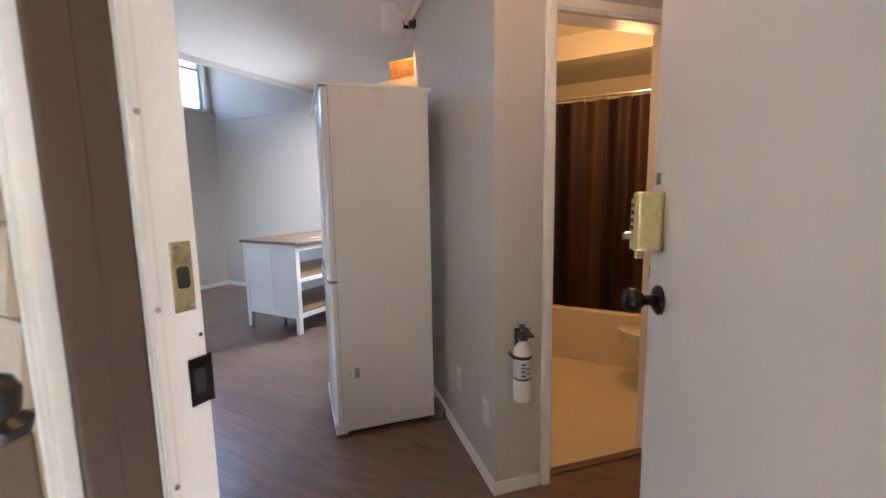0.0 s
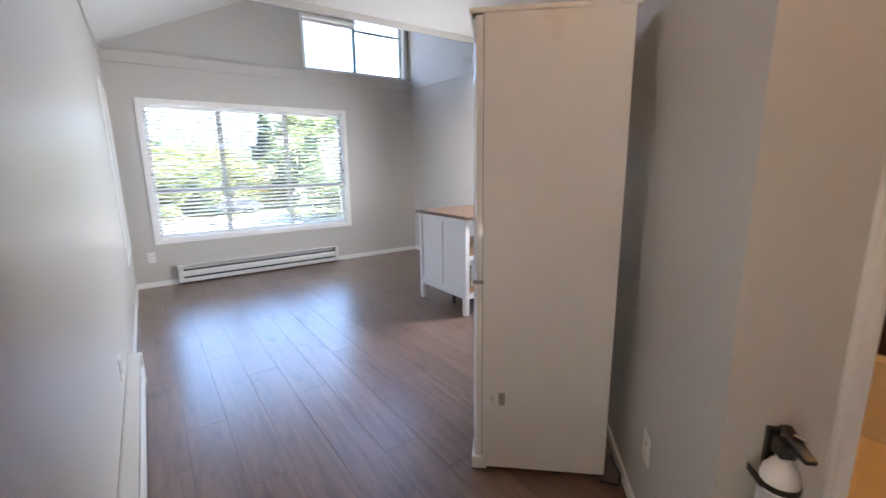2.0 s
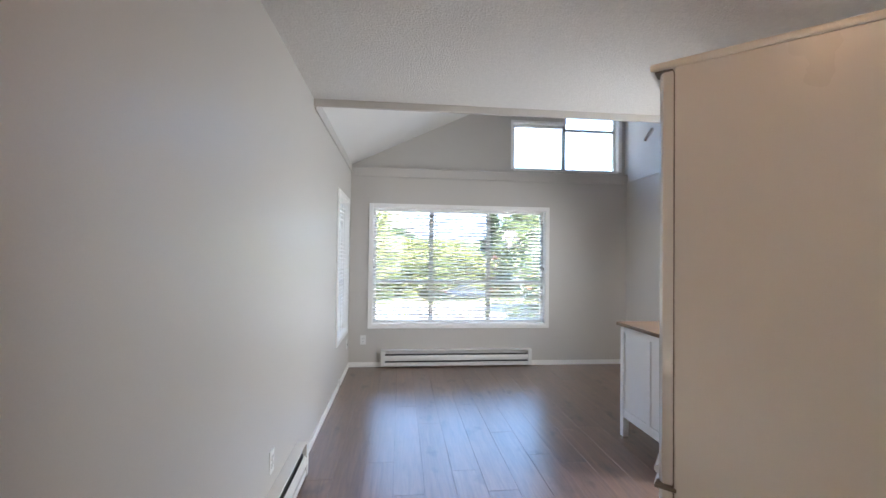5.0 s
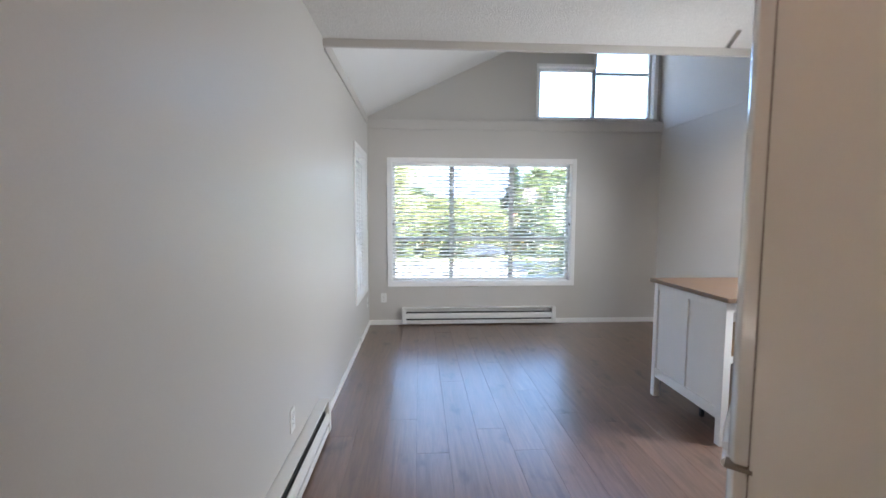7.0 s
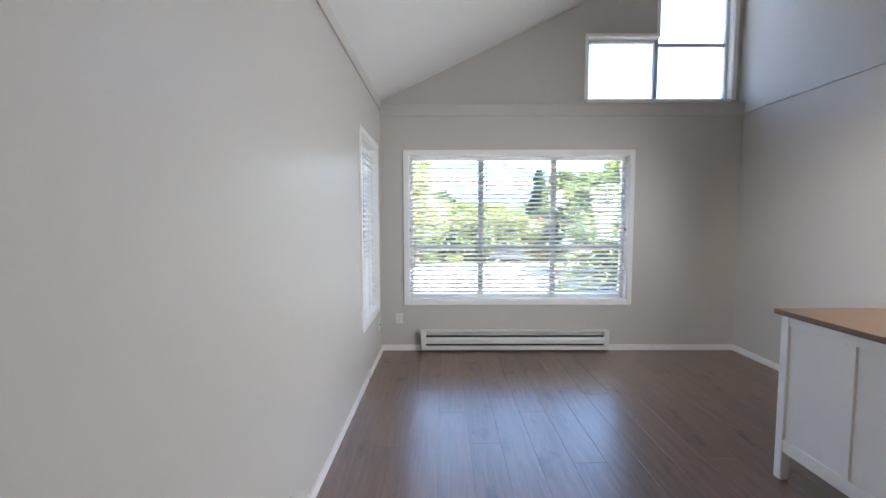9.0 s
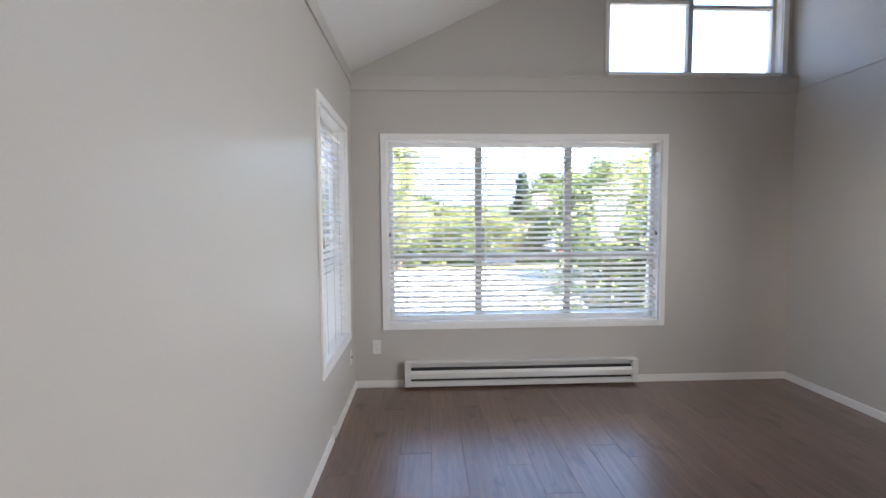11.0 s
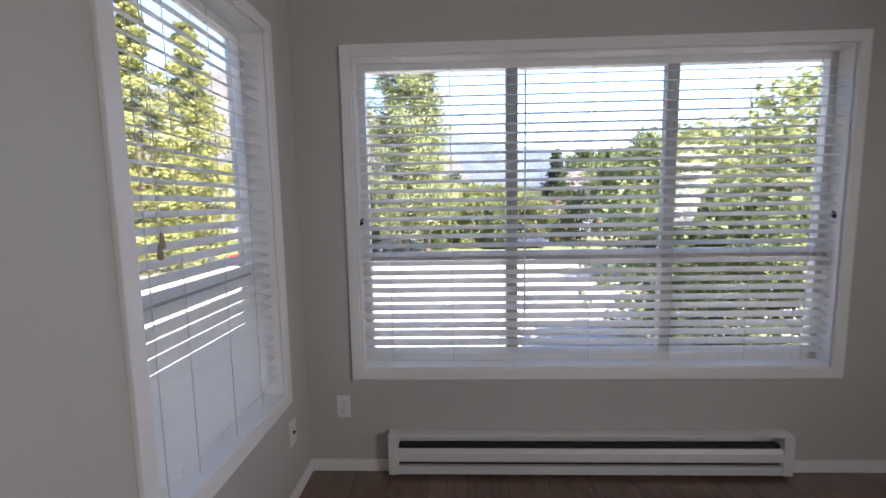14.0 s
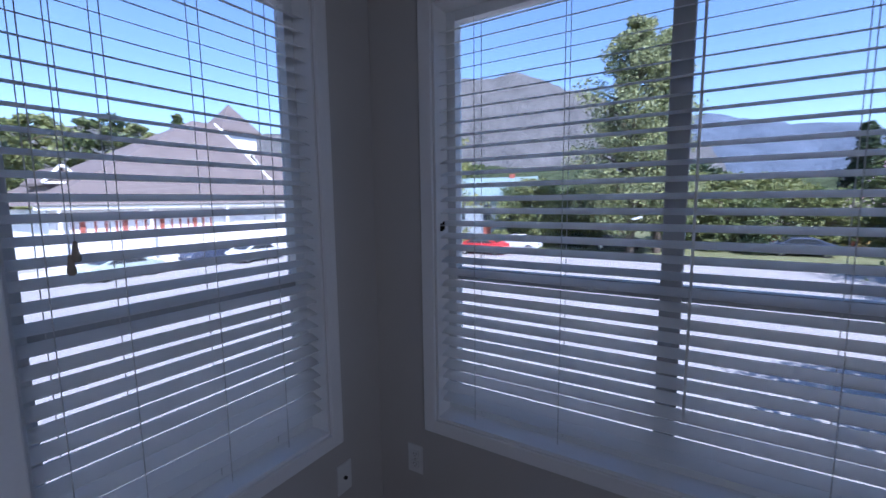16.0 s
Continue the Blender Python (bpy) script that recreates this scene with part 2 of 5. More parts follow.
def box(bm, x0, x1, y0, y1, z0, z1, bevel=0.0, m=None, seg=2):
    r = bmesh.ops.create_cube(bm, size=1.0)
    vs = r["verts"]
    t = Matrix.Translation(((x0 + x1) / 2, (y0 + y1) / 2, (z0 + z1) / 2)) @ Matrix.Diagonal((abs(x1 - x0), abs(y1 - y0), abs(z1 - z0), 1))
    bmesh.ops.transform(bm, matrix=(m @ t) if m else t, verts=vs)
    if bevel:
        es = list({e for v in vs for e in v.link_edges})
        bmesh.ops.bevel(bm, geom=es, offset=bevel, segments=seg, profile=0.6, affect='EDGES')
    return bm


def boxes(*rows, bevel=0.0):
    bm = bmesh.new()
    for r in rows:
        box(bm, *r, bevel=bevel)
    return bm


def rod(bm, a, b, r, n=12, r2=None):
    a, b = Vector(a), Vector(b)
    d = b - a
    q = d.to_track_quat('Z', 'Y').to_matrix().to_4x4()
    bmesh.ops.create_cone(bm, cap_ends=True, segments=n, radius1=r, radius2=r if r2 is None else r2, depth=d.length, matrix=Matrix.Translation((a + b) / 2) @ q)
    return bm


def lathe(bm, prof, n=24, m=None):
    """Turn a profile of (radius, height) about z."""
    rings = []
    for r, z in prof:
        ring = []
        for i in range(n):
            a = 2 * math.pi * i / n
            v = Vector((r * math.cos(a), r * math.sin(a), z))
            ring.append(bm.verts.new(m @ v if m else v))
        rings.append(ring)
    for p, q in zip(rings, rings[1:]):
        for i in range(n):
            bm.faces.new((p[i], p[(i + 1) % n], q[(i + 1) % n], q[i]))
    for ring in (rings[0], rings[-1]):
        bm.faces.new(ring)
    return bm


def prism(bm, pts, z0, z1, m=None):
    """An outline of (x, y) raised from z0 to z1."""
    lo = [bm.verts.new(m @ Vector((x, y, z0)) if m else (x, y, z0)) for x, y in pts]
    hi = [bm.verts.new(m @ Vector((x, y, z1)) if m else (x, y, z1)) for x, y in pts]
    n = len(pts)
    bm.faces.new(lo)
    bm.faces.new(hi)
    for i in range(n):
        bm.faces.new((lo[i], lo[(i + 1) % n], hi[(i + 1) % n], hi[i]))
    return bm


def structure(name, bm, material, label, category, parent=None):
    return tagged(part(name, bm, material, parent), label, category, kind="structure")


# ---- the plan ----
XW, XU, YL, YR, XE, ZC = -6.06, -6.125, 0.37, 4.04, -3.755, 2.53
SLOPE, Z0 = 0.472, 2.578                      # pitched ceiling: height at the wall y = YL, and rise per metre
XB = 0.62                                   # closing wall behind the entrance
CX, CY = -0.724, 1.604                       # outer corner of the two oblique walls
OB = pose(CX, CY, 0, 0, 0, 45)              # x along the bathroom wall, y along the wall behind the fridge


def zslope(y):
    return Z0 + SLOPE * (y - YL)


# window wall, with a lower and a stepped upper opening
WY0, WY1, WZ0, WZ1 = 0.652, 2.911, 0.535, 2.025
T = 0.16
structure("wall_west", boxes((XW - T, XW, YL - 0.2, WY0, -0.1, 2.54), (XW - T, XW, WY1, YR + 0.2, -0.1, 2.54), (XW - T, XW, WY0, WY1, -0.1, WZ0), (XW - T, XW, WY0, WY1, WZ1, 2.54)), PAINT, "warm grey painted wall with a wide window", "wall")
UY0, UYM, UY1, UZ0, UZ1, UZ2 = 2.478, 3.205, 3.95, 2.588, 3.212, 3.95
structure("wall_west_upper", boxes((XU - T, XU, YL - 0.2, UY0, 2.52, 4.6), (XU - T, XU, UY1, YR + 0.2, 2.52, 4.6), (XU - T, XU, UY0, UY1, 2.52, UZ0), (XU - T, XU, UY0, UYM, UZ1, 4.6), (XU - T, XU, UYM, UY1, UZ2, 4.6)), PAINT, "warm grey painted gable wall with a stepped window", "wall")
structure("trim_ledge", boxes((XU, XW + 0.025, YL, YR, 2.52, 2.54), (XW, XW + 0.02, YL, YR, 2.412, 2.52), bevel=0.003), BAND, "warm grey painted ledge board along the wall", "trim")

# long wall with a window and, at its near end, the entrance
LX0, LX1, LZ0, LZ1 = -5.785, -5.015, 0.528, 2.036
DX0, DX1, DZ = -0.70, 0.152, 2.10
structure("wall_south", boxes((XW - T, LX0, YL - 0.157, YL, -0.1, Z0), (LX1, DX0 - 0.02, YL - 0.157, YL, -0.1, Z0), (LX0, LX1, YL - 0.157, YL, -0.1, LZ0), (LX0, LX1, YL - 0.157, YL, LZ1, Z0), (DX0 - 0.02, DX1 + 0.02, YL - 0.157, YL, DZ + 0.02, Z0), (DX1 + 0.02, XB + 0.15, YL - 0.157, YL, -0.1, Z0)), PAINT, "satin warm grey painted long wall", "wall")
# opening added for the fill lamp, in a part of the wall never in view
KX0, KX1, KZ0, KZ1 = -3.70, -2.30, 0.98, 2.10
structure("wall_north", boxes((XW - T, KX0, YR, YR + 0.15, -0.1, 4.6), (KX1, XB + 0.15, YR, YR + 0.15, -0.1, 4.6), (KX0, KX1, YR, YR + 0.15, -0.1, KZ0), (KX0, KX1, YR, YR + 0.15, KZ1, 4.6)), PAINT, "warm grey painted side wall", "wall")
structure("wall_east", boxes((XB, XB + 0.15, YL, YR, -0.1, 2.7)), PAINT, "warm grey painted end wall", "wall")
structure("trim_picture_rail", boxes((XW, XE - 0.02, YR - 0.010, YR, 2.43, 2.447), bevel=0.002), BAND, "thin grey painted strip along the wall", "trim")
structure("trim_cornice", boxes((XW, XE - 0.02, YL, YL + 0.014, 2.462, 2.53), bevel=0.003), BAND, "narrow grey painted strip under the pitched ceiling", "trim")

# ceilings
bm = bmesh.new()
prism(bm, [(YL - 0.02, zslope(YL - 0.02)), (YR + 0.02, zslope(YR + 0.02)), (YR + 0.02, zslope(YR) + 0.15), (YL - 0.02, Z0 + 0.15)], XU - T, XE + 0.1, Matrix(((0, 0, 1, 0), (1, 0, 0, 0), (0, 1, 0, 0), (0, 0, 0, 1))))
structure("ceiling_pitched", bm, CEIL_SMOOTH, "white painted pitched ceiling rising from the long wall", "ceiling")
structure("ceiling", boxes((XE, XB, YL, YR, ZC, ZC + 0.12)), CEIL, "white textured flat ceiling", "ceiling")
structure("wall_loft", boxes((XE + 0.02, XE + 0.12, YL, YR, ZC + 0.12, 4.5)), PAINT, "grey wall above the ceiling edge", "wall")
structure("trim_beam", boxes((XE - 0.022, XE, YL, YR, 2.478, 2.66), (XE, XE + 0.006, YL, YR, 2.478, 2.522), bevel=0.003), BAND, "painted edge board of the flat ceiling", "trim")

# oblique walls round the bathroom
JU0, JU1, JZ = 0.268, 0.838, 2.025
bm = boxes()
for r in ((0.0, JU0 - 0.015, 0, 0.1, -0.1, ZC), (JU1 + 0.015, 1.89, 0, 0.1, -0.1, ZC), (JU0 - 0.015, JU1 + 0.015, 0, 0.1, JZ + 0.015, ZC)):
    box(bm, *r, m=OB)
structure("wall_oblique", bm, PAINT, "grey painted oblique wall beside the bathroom door", "wall")
structure("wall_fridge", box(bmesh.new(), 0, 0.1, 0.1, 1.345, -0.1, ZC, m=OB), PAINT, "grey painted oblique wall behind the fridge", "wall")
structure("wall_kitchen", boxes((-1.667, -1.567, 2.56, YR, -0.1, ZC)), PAINT, "painted kitchen wall", "wall")

# window casings, frames, panes


def facing(origin, kind):
    """Local x along the wall, y into the room, z up."""
    if kind == "west":
        return Matrix(((0, 1, 0, origin[0]), (1, 0, 0, origin[1]), (0, 0, 1, origin[2]), (0, 0, 0, 1)))
    return Matrix.Translation(origin)


def place(ob, m):
    """Bring a thing's meshes into the world by m, keeping the object unscaled."""
    for o in (ob, *ob.children_recursive):
        if o.data:
            o.data.transform(m)
            if m.determinant() < 0:
                o.data.flip_normals()


def window(name, kind, origin, w, h, cols, bar, label, casing=0.05, deep=0.13):
    """Casing, lining, frame with cols at the given breadths, one cross bar, panes."""
    win = tagged(new(name), label, "window", kind="structure")
    c = casing
    bm = boxes((-c, 0, 0, 0.016, -c, h + c), (w, w + c, 0, 0.016, -c, h + c), (0, w, 0, 0.016, h, h + c), (0, w, 0, 0.016, -c, 0), bevel=0.004)
    part("casing", bm, TRIM, win)
    part("lining", boxes((0, 0.008, -deep, 0.0, 0, h), (w - 0.008, w, -deep, 0, 0, h), (0.008, w - 0.008, -deep, 0, h - 0.008, h)), TRIM, win)
    part("window_sill", boxes((0.008, w - 0.008, -deep, 0.004, 0, 0.012), bevel=0.002), TRIM, win)
    f = 0.035
    bm = boxes((0.008, 0.008 + f, -deep, -deep + 0.05, 0.012, h - 0.008), (w - 0.008 - f, w - 0.008, -deep, -deep + 0.05, 0.012, h - 0.008), (0.008 + f, w - f - 0.008, -deep, -deep + 0.05, 0.012, 0.012 + f), (0.008 + f, w - f - 0.008, -deep, -deep + 0.05, h - f - 0.008, h - 0.008), bevel=0.003)
    part("window_frame", bm, VINYL, win)
    xs = [0.008 + f, *cols, w - 0.008 - f]
    for cpos in cols:
        part("mullion", boxes((cpos - 0.028, cpos + 0.028, -deep - 0.005, -deep + 0.045, 0.012 + f, h - f - 0.008), bevel=0.003), ALU, win, "grey mullion")
    for a, b in zip(xs, xs[1:]):
        a2, b2 = a + (0.028 if a in cols else 0), b - (0.028 if b in cols else 0)
        part("cross_bar", boxes((a2, b2, -deep, -deep + 0.04, bar - 0.022, bar + 0.022), bevel=0.003), ALU, win, "grey cross bar")
        for z0, z1 in ((0.012 + f, bar - 0.022), (bar + 0.022, h - f - 0.008)):
            p = part("pane", boxes((a2 - 0.004, b2 + 0.004, -deep + 0.014, -deep + 0.018, z0 - 0.004, z1 + 0.004)), GLASS, win)
            p.visible_shadow = False
    place(win, facing(origin, kind))
    return win


window("window_1", "west", (XW, WY0, WZ0), WY1 - WY0, WZ1 - WZ0, [0.75, 1.51], 0.55, "wide three-part window with white casing")
window("window_2", "south", (LX0, YL, LZ0), LX1 - LX0, LZ1 - LZ0, [], 0.548, "narrow side window with white casing")


def unseen_kitchen_window():
    win = tagged(new("window_3"), "unseen kitchen window with white casing, added for the fill lamp, closed by a white sheet", "window", kind="structure")
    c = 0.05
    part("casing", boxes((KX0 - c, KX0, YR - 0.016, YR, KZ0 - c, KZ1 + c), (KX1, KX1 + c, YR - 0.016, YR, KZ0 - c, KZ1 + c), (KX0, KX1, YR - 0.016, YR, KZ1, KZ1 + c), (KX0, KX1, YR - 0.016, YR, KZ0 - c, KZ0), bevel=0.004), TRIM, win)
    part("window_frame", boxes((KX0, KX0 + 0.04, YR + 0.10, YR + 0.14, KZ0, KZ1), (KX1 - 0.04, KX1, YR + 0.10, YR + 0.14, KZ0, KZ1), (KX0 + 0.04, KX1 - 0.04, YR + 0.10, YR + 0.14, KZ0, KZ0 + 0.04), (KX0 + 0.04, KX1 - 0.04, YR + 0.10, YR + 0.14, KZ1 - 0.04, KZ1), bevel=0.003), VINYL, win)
    # opaque sheet added behind the fill lamp to keep direct sun out
    part("roller_blind", boxes((KX0 + 0.003, KX1 - 0.003, YR + 0.080, YR + 0.082, KZ0 + 0.003, KZ1 - 0.003)), VINYL, win, "unseen white sheet, added to block the sun")


unseen_kitchen_window()


def upper_window():
    win = tagged(new("window_4"), "stepped high window with white frames under the pitched ceiling", "window", kind="structure")
    X = XU
    bm = boxes((X, X + 0.016, UY0 - 0.03, UY0, UZ0 - 0.0, UZ1 + 0.03), (X, X + 0.016, UY0, UYM, UZ1, UZ1 + 0.03), (X, X + 0.016, UYM - 0.03, UYM, UZ1 + 0.03, UZ2), (X, X + 0.016, UY1, UY1 + 0.045, UZ0, UZ2), bevel=0.003)
    part("casing", bm, TRIM, win)
    part("window_sill", boxes((X - T, X + 0.012, UY0, UY1, UZ0 - 0.02, UZ0 + 0.006), bevel=0.002), TRIM, win)
    part("lining", boxes((X - T, X, UY1 - 0.006, UY1 + 0.002, UZ0, UZ2), (X - T, X, UY0 - 0.002, UY0 + 0.006, UZ0, UZ1), (X - T, X, UY0, UYM, UZ1 - 0.006, UZ1 + 0.002)), TRIM, win)
    x0, x1 = X - 0.11, X - 0.06
    f = 0.03
    part("window_frame", boxes((x0, x1, UY0 + 0.006, UY0 + 0.006 + f, UZ0, UZ1), (x0, x1, UY1 - f - 0.006, UY1 - 0.006, UZ0, UZ2), (x0, x1, UY0 + f, UY1 - f, UZ0, UZ0 + f), (x0, x1, UY0 + f, UYM - 0.02, UZ1 - f - 0.006, UZ1 - 0.006), bevel=0.002), VINYL, win)
    part("mullion", boxes((x0 - 0.003, x1, UYM - 0.02, UYM + 0.02, UZ0 + f, UZ2), bevel=0.002), ALU, win, "grey mullion")
    part("cross_bar", boxes((x0, x1, UYM + 0.02, UY1 - f - 0.006, 3.145, 3.172), bevel=0.002), ALU, win, "grey cross bar")
    for y0, y1, z0, z1 in ((UY0 + f, UYM - 0.02, UZ0 + f, UZ1 - f), (UYM + 0.02, UY1 - f, UZ0 + f, 3.145), (UYM + 0.02, UY1 - f, 3.172, UZ2)):
        p = part("pane", boxes((x0 + 0.02, x0 + 0.024, y0, y1, z0, z1)), GLASS, win)
        p.visible_shadow = False


upper_window()


def blind(kind, origin, w, h, cords, tassel, label, pitch=0.0442, tilt=19.5, wandside=False):
    """Wide-slat blind: valance, slats each on its own, bottom rail, ladder cords."""
    b = tagged(new("window_blind"), label, "blind")
    m = facing(origin, kind)
    y = -0.045
    part("valance", boxes((0.006, w - 0.006, -0.078, -0.006, h - 0.060, h - 0.034), (0.006, w - 0.006, -0.006, 0.002, h - 0.084, h - 0.022), bevel=0.003), SLAT, b)
    me = None
    z = h - 0.085
    slat = bmesh.new()
    n = 6
    prof = [(-0.025 + 0.05 * i / n, 0.0012 * (1 - (2 * i / n - 1) ** 2)) for i in range(n + 1)]
    out = prof + [(p, q - 0.0013) for p, q in reversed(prof)]
    ca, sa = math.cos(radians(tilt)), math.sin(radians(tilt))
    out = [(p * ca + q * sa, -p * sa + q * ca) for p, q in out]
    prism(slat, out, 0.011, w - 0.011, Matrix(((0, 0, 1, 0), (1, 0, 0, 0), (0, 1, 0, 0), (0, 0, 0, 1))))
    k = 0
    while z > 0.06:
        if me is None:
            ob = part("slat", slat, SLAT, b)
            me = ob.data
            me.transform(m @ Matrix.Translation((0, y, 0)))
            if m.determinant() < 0:
                me.flip_normals()
        else:
            ob = new("slat", me)
            ob.parent = b
        ob.location.z = z + 0.0012 * math.sin(k * 2.3)
        ob["skip"] = 1
        k += 1
        z -= pitch
    rest = [part("bottom_rail", boxes((0.011, w - 0.011, y - 0.026, y + 0.026, 0.018, 0.036), bevel=0.004), SLAT, b)]
    for c in cords:
        bm = bmesh.new()
        for dy in (-0.027, 0.027):
            rod(bm, (c, y + dy, 0.03), (c, y + dy, h - 0.06), 0.0013, 5)
        rest.append(part("ladder_cord", bm, CORD, b))
    for c, zb in tassel:
        bm = bmesh.new()
        rod(bm, (c, y + 0.036, zb + 0.04), (c, y + 0.036, h - 0.06), 0.0012, 5)
        rest.append(part("pull_cord", bm, CORD, b))
        bm = bmesh.new()
        lathe(bm, [(0.0025, 0.044), (0.005, 0.039), (0.005, 0.029), (0.0085, 0.012), (0.0085, 0.004), (0.005, 0.0)], 10, Matrix.Translation((c, y + 0.036, zb)))
        rest.append(part("tassel", bm, TASSEL, b, "small brown tassel", True))
    if wandside:
        wand = bmesh.new()
        rod(wand, (0.80, y + 0.042, 0.22), (0.80, y + 0.042, h - 0.075), 0.0035, 8)
        rest.append(part("tilt_wand", wand, PLASTIC, b, "slender tilt wand", True))
    for o in [b.children[0]] + rest:
        o.data.transform(m)
        if m.determinant() < 0:
            o.data.flip_normals()
    for o in b.children:
        if "skip" in o.keys():
            del o["skip"]
    return b


TASSEL = mat("brown_tassel", (0.32, 0.26, 0.19), 0.5, vary=0.15, scale=30)
blind("west", (XW, WY0, WZ0), WY1 - WY0, WZ1 - WZ0, [0.152, 0.453, 1.113, 1.50, 1.86, 2.13], [], "white wide-slat blind, lowered with open slats, in the wide window", wandside=True)
blind("south", (LX0, YL, LZ0), LX1 - LX0, LZ1 - LZ0, [0.16, 0.355, 0.566, 0.70], [(0.653, 0.712), (0.663, 0.685)], "white wide-slat blind, lowered with open slats, in the side window")



def latch(m, label):
    k = thing("window_latch", m, label, "latch", "window latches")
    part("keeper", boxes((-0.006, 0.006, 0, 0.009, -0.014, 0.014), bevel=0.002), BRONZE, k)
    part("lever", boxes((-0.003, 0.003, 0.009, 0.016, -0.008, 0.021), bevel=0.0015), BRONZE, k)


latch(Matrix(((0, -1, 0, XW - 0.03), (1, 0, 0, WY0 + 0.008), (0, 0, 1, 1.262), (0, 0, 0, 1))) @ pose(0, 0, 0, 0, 0, -90), "small dark latch on the window lining")
latch(pose(XW - 0.03, WY1 - 0.008, 1.262, 0, 0, 180), "small dark latch on the window lining")

# ---- skirting ----


def skirting(name, pts, h=0.062, t=0.011):
    bm = bmesh.new()
    for a, b in zip(pts, pts[1:]):
        a, b = Vector((*a, 0)), Vector((*b, 0))
        d = b - a
        m = Matrix.Translation(a) @ Matrix.Rotation(math.atan2(d.y, d.x), 4, 'Z')
        box(bm, 0, d.length, 0, t, 0.001, h, 0.003, m)
    structure(name, bm, TRIM, "low white painted skirting board", "skirting")


skirting("baseboard_west", [(XW, YR - 0.012), (XW, 2.73)])
skirting("baseboard_corner", [(XW, 0.77), (XW, YL + 0.012)])
skirting("baseboard_south", [(XW, YL), (-3.46, YL)])
skirting("baseboard_south_door", [(-1.85, YL), (DX0 - 0.09, YL)])
skirting("baseboard_north", [(-1.68, YR), (XW, YR)])


def ob_pt(u, v):
    p = OB @ Vector((u, v, 0))
    return (p.x, p.y)


skirting("baseboard_fridge", [ob_pt(0, 0), ob_pt(0, 1.34)])
skirting("baseboard_oblique", [ob_pt(JU0 - 0.055, 0), ob_pt(-0.011, 0)])
skirting("baseboard_oblique_end", [ob_pt(1.88, 0), ob_pt(JU1 + 0.065, 0)])

# ---- entrance ----


def entrance():
    fr = tagged(new("door_frame_1"), "white painted entrance door frame with brown outer edge", "door frame", kind="structure")
    y0, y1 = YL - 0.157, YL + 0.005
    part("jamb", boxes((DX0 - 0.02, DX0, y0 + 0.085, y1, 0, DZ), bevel=0.003), TRIM, fr)
    part("outer_jamb", boxes((DX0 - 0.02, DX0 + 0.006, y0 + 0.004, y0 + 0.042, 0, DZ), (DX0 - 0.02, DX0 + 0.002, y0 + 0.042, y0 + 0.084, 0, DZ), bevel=0.003), TAN, fr, "brown painted outer jamb")
    part("jamb", boxes((DX1, DX1 + 0.02, y0, y1, 0, DZ), bevel=0.003), TRIM, fr)
    part("head", boxes((DX0 - 0.02, DX1 + 0.02, y0, y1, DZ, DZ + 0.02), bevel=0.003), TRIM, fr)
    part("stop", boxes((DX0, DX0 + 0.010, y0 + 0.086, y0 + 0.100, 0, DZ), bevel=0.002), TRIM, fr)
    part("weather_strip", boxes((DX0, DX0 + 0.006, y0 + 0.101, y0 + 0.106, 0, DZ), (DX0 + 0.010, DX0 + 0.014, y0 + 0.087, y0 + 0.092, 0, DZ), bevel=0.0015), PLASTIC, fr)
    for z in (0.92, 1.17, 1.42):
        part("screw", rod(bmesh.new(), (DX0 + 0.010, y0 + 0.096, z), (DX0 + 0.013, y0 + 0.096, z), 0.004, 10), CHROME, fr)
    part("outer_casing", boxes(*[(DX0 - 0.042 + i * 0.012, DX0 - 0.035 + i * 0.012, y0 - 0.018 - 0.003 * (i % 2), y0, -0.1, DZ + 0.08) for i in range(3)], (DX0 - 0.042, DX0 - 0.006, y0 - 0.013, y0 + 0.004, -0.1, DZ + 0.08), bevel=0.002), TRIM, fr, "fluted white outer casing")
    part("inner_casing", boxes((DX0 - 0.075, DX0 - 0.022, YL, YL + 0.014, 0, DZ + 0.06), bevel=0.004), TRIM, fr)
    part("threshold", boxes((DX0, DX1, y0, y1, 0, 0.012), bevel=0.004), BRONZE, fr, "dark metal threshold")
    sp = part("strike_plate", boxes((DX0, DX0 + 0.003, YL - 0.034, YL - 0.006, 1.157, 1.255), bevel=0.001), BRASS, fr, "brass strike plate")
    # raised dark plate and disc paint the shade inside the strike holes
    bm = boxes((DX0 + 0.0028, DX0 + 0.0042, YL - 0.0285, YL - 0.0115, 1.190, 1.221))
    bmesh.ops.bevel(bm, geom=[e for e in bm.edges if abs(e.verts[0].co.x - e.verts[1].co.x) > 0.0005], offset=0.005, segments=3, profile=0.5, affect='EDGES')
    part("bolt_hole", bm, MATTEBLK, sp)
    part("spare_hole", rod(bmesh.new(), (DX0 + 0.0028, YL - 0.013, 1.229), (DX0 + 0.004, YL - 0.013, 1.229), 0.0042, 12), GREYP, sp)
    for y, z in ((-0.027, 1.246), (-0.012, 1.166), (-0.026, 1.180)):
        part("screw", rod(bmesh.new(), (DX0 + 0.003, YL + y, z), (DX0 + 0.005, YL + y, z), 0.0045, 10), CHROME, sp)
    lp = part("latch_plate", boxes((DX0, DX0 + 0.003, YL - 0.024, YL + 0.005, 1.016, 1.086), (DX0 - 0.012, DX0 + 0.003, YL + 0.005, YL + 0.010, 1.015, 1.087), bevel=0.0012), BRONZE, fr, "dark latch plate")
    # dark plate and dot paint the shade inside latch and nail holes
    part("latch_hole", boxes((DX0 + 0.0032, DX0 + 0.0042, YL - 0.018, YL - 0.003, 1.034, 1.070)), MATTEBLK, lp)
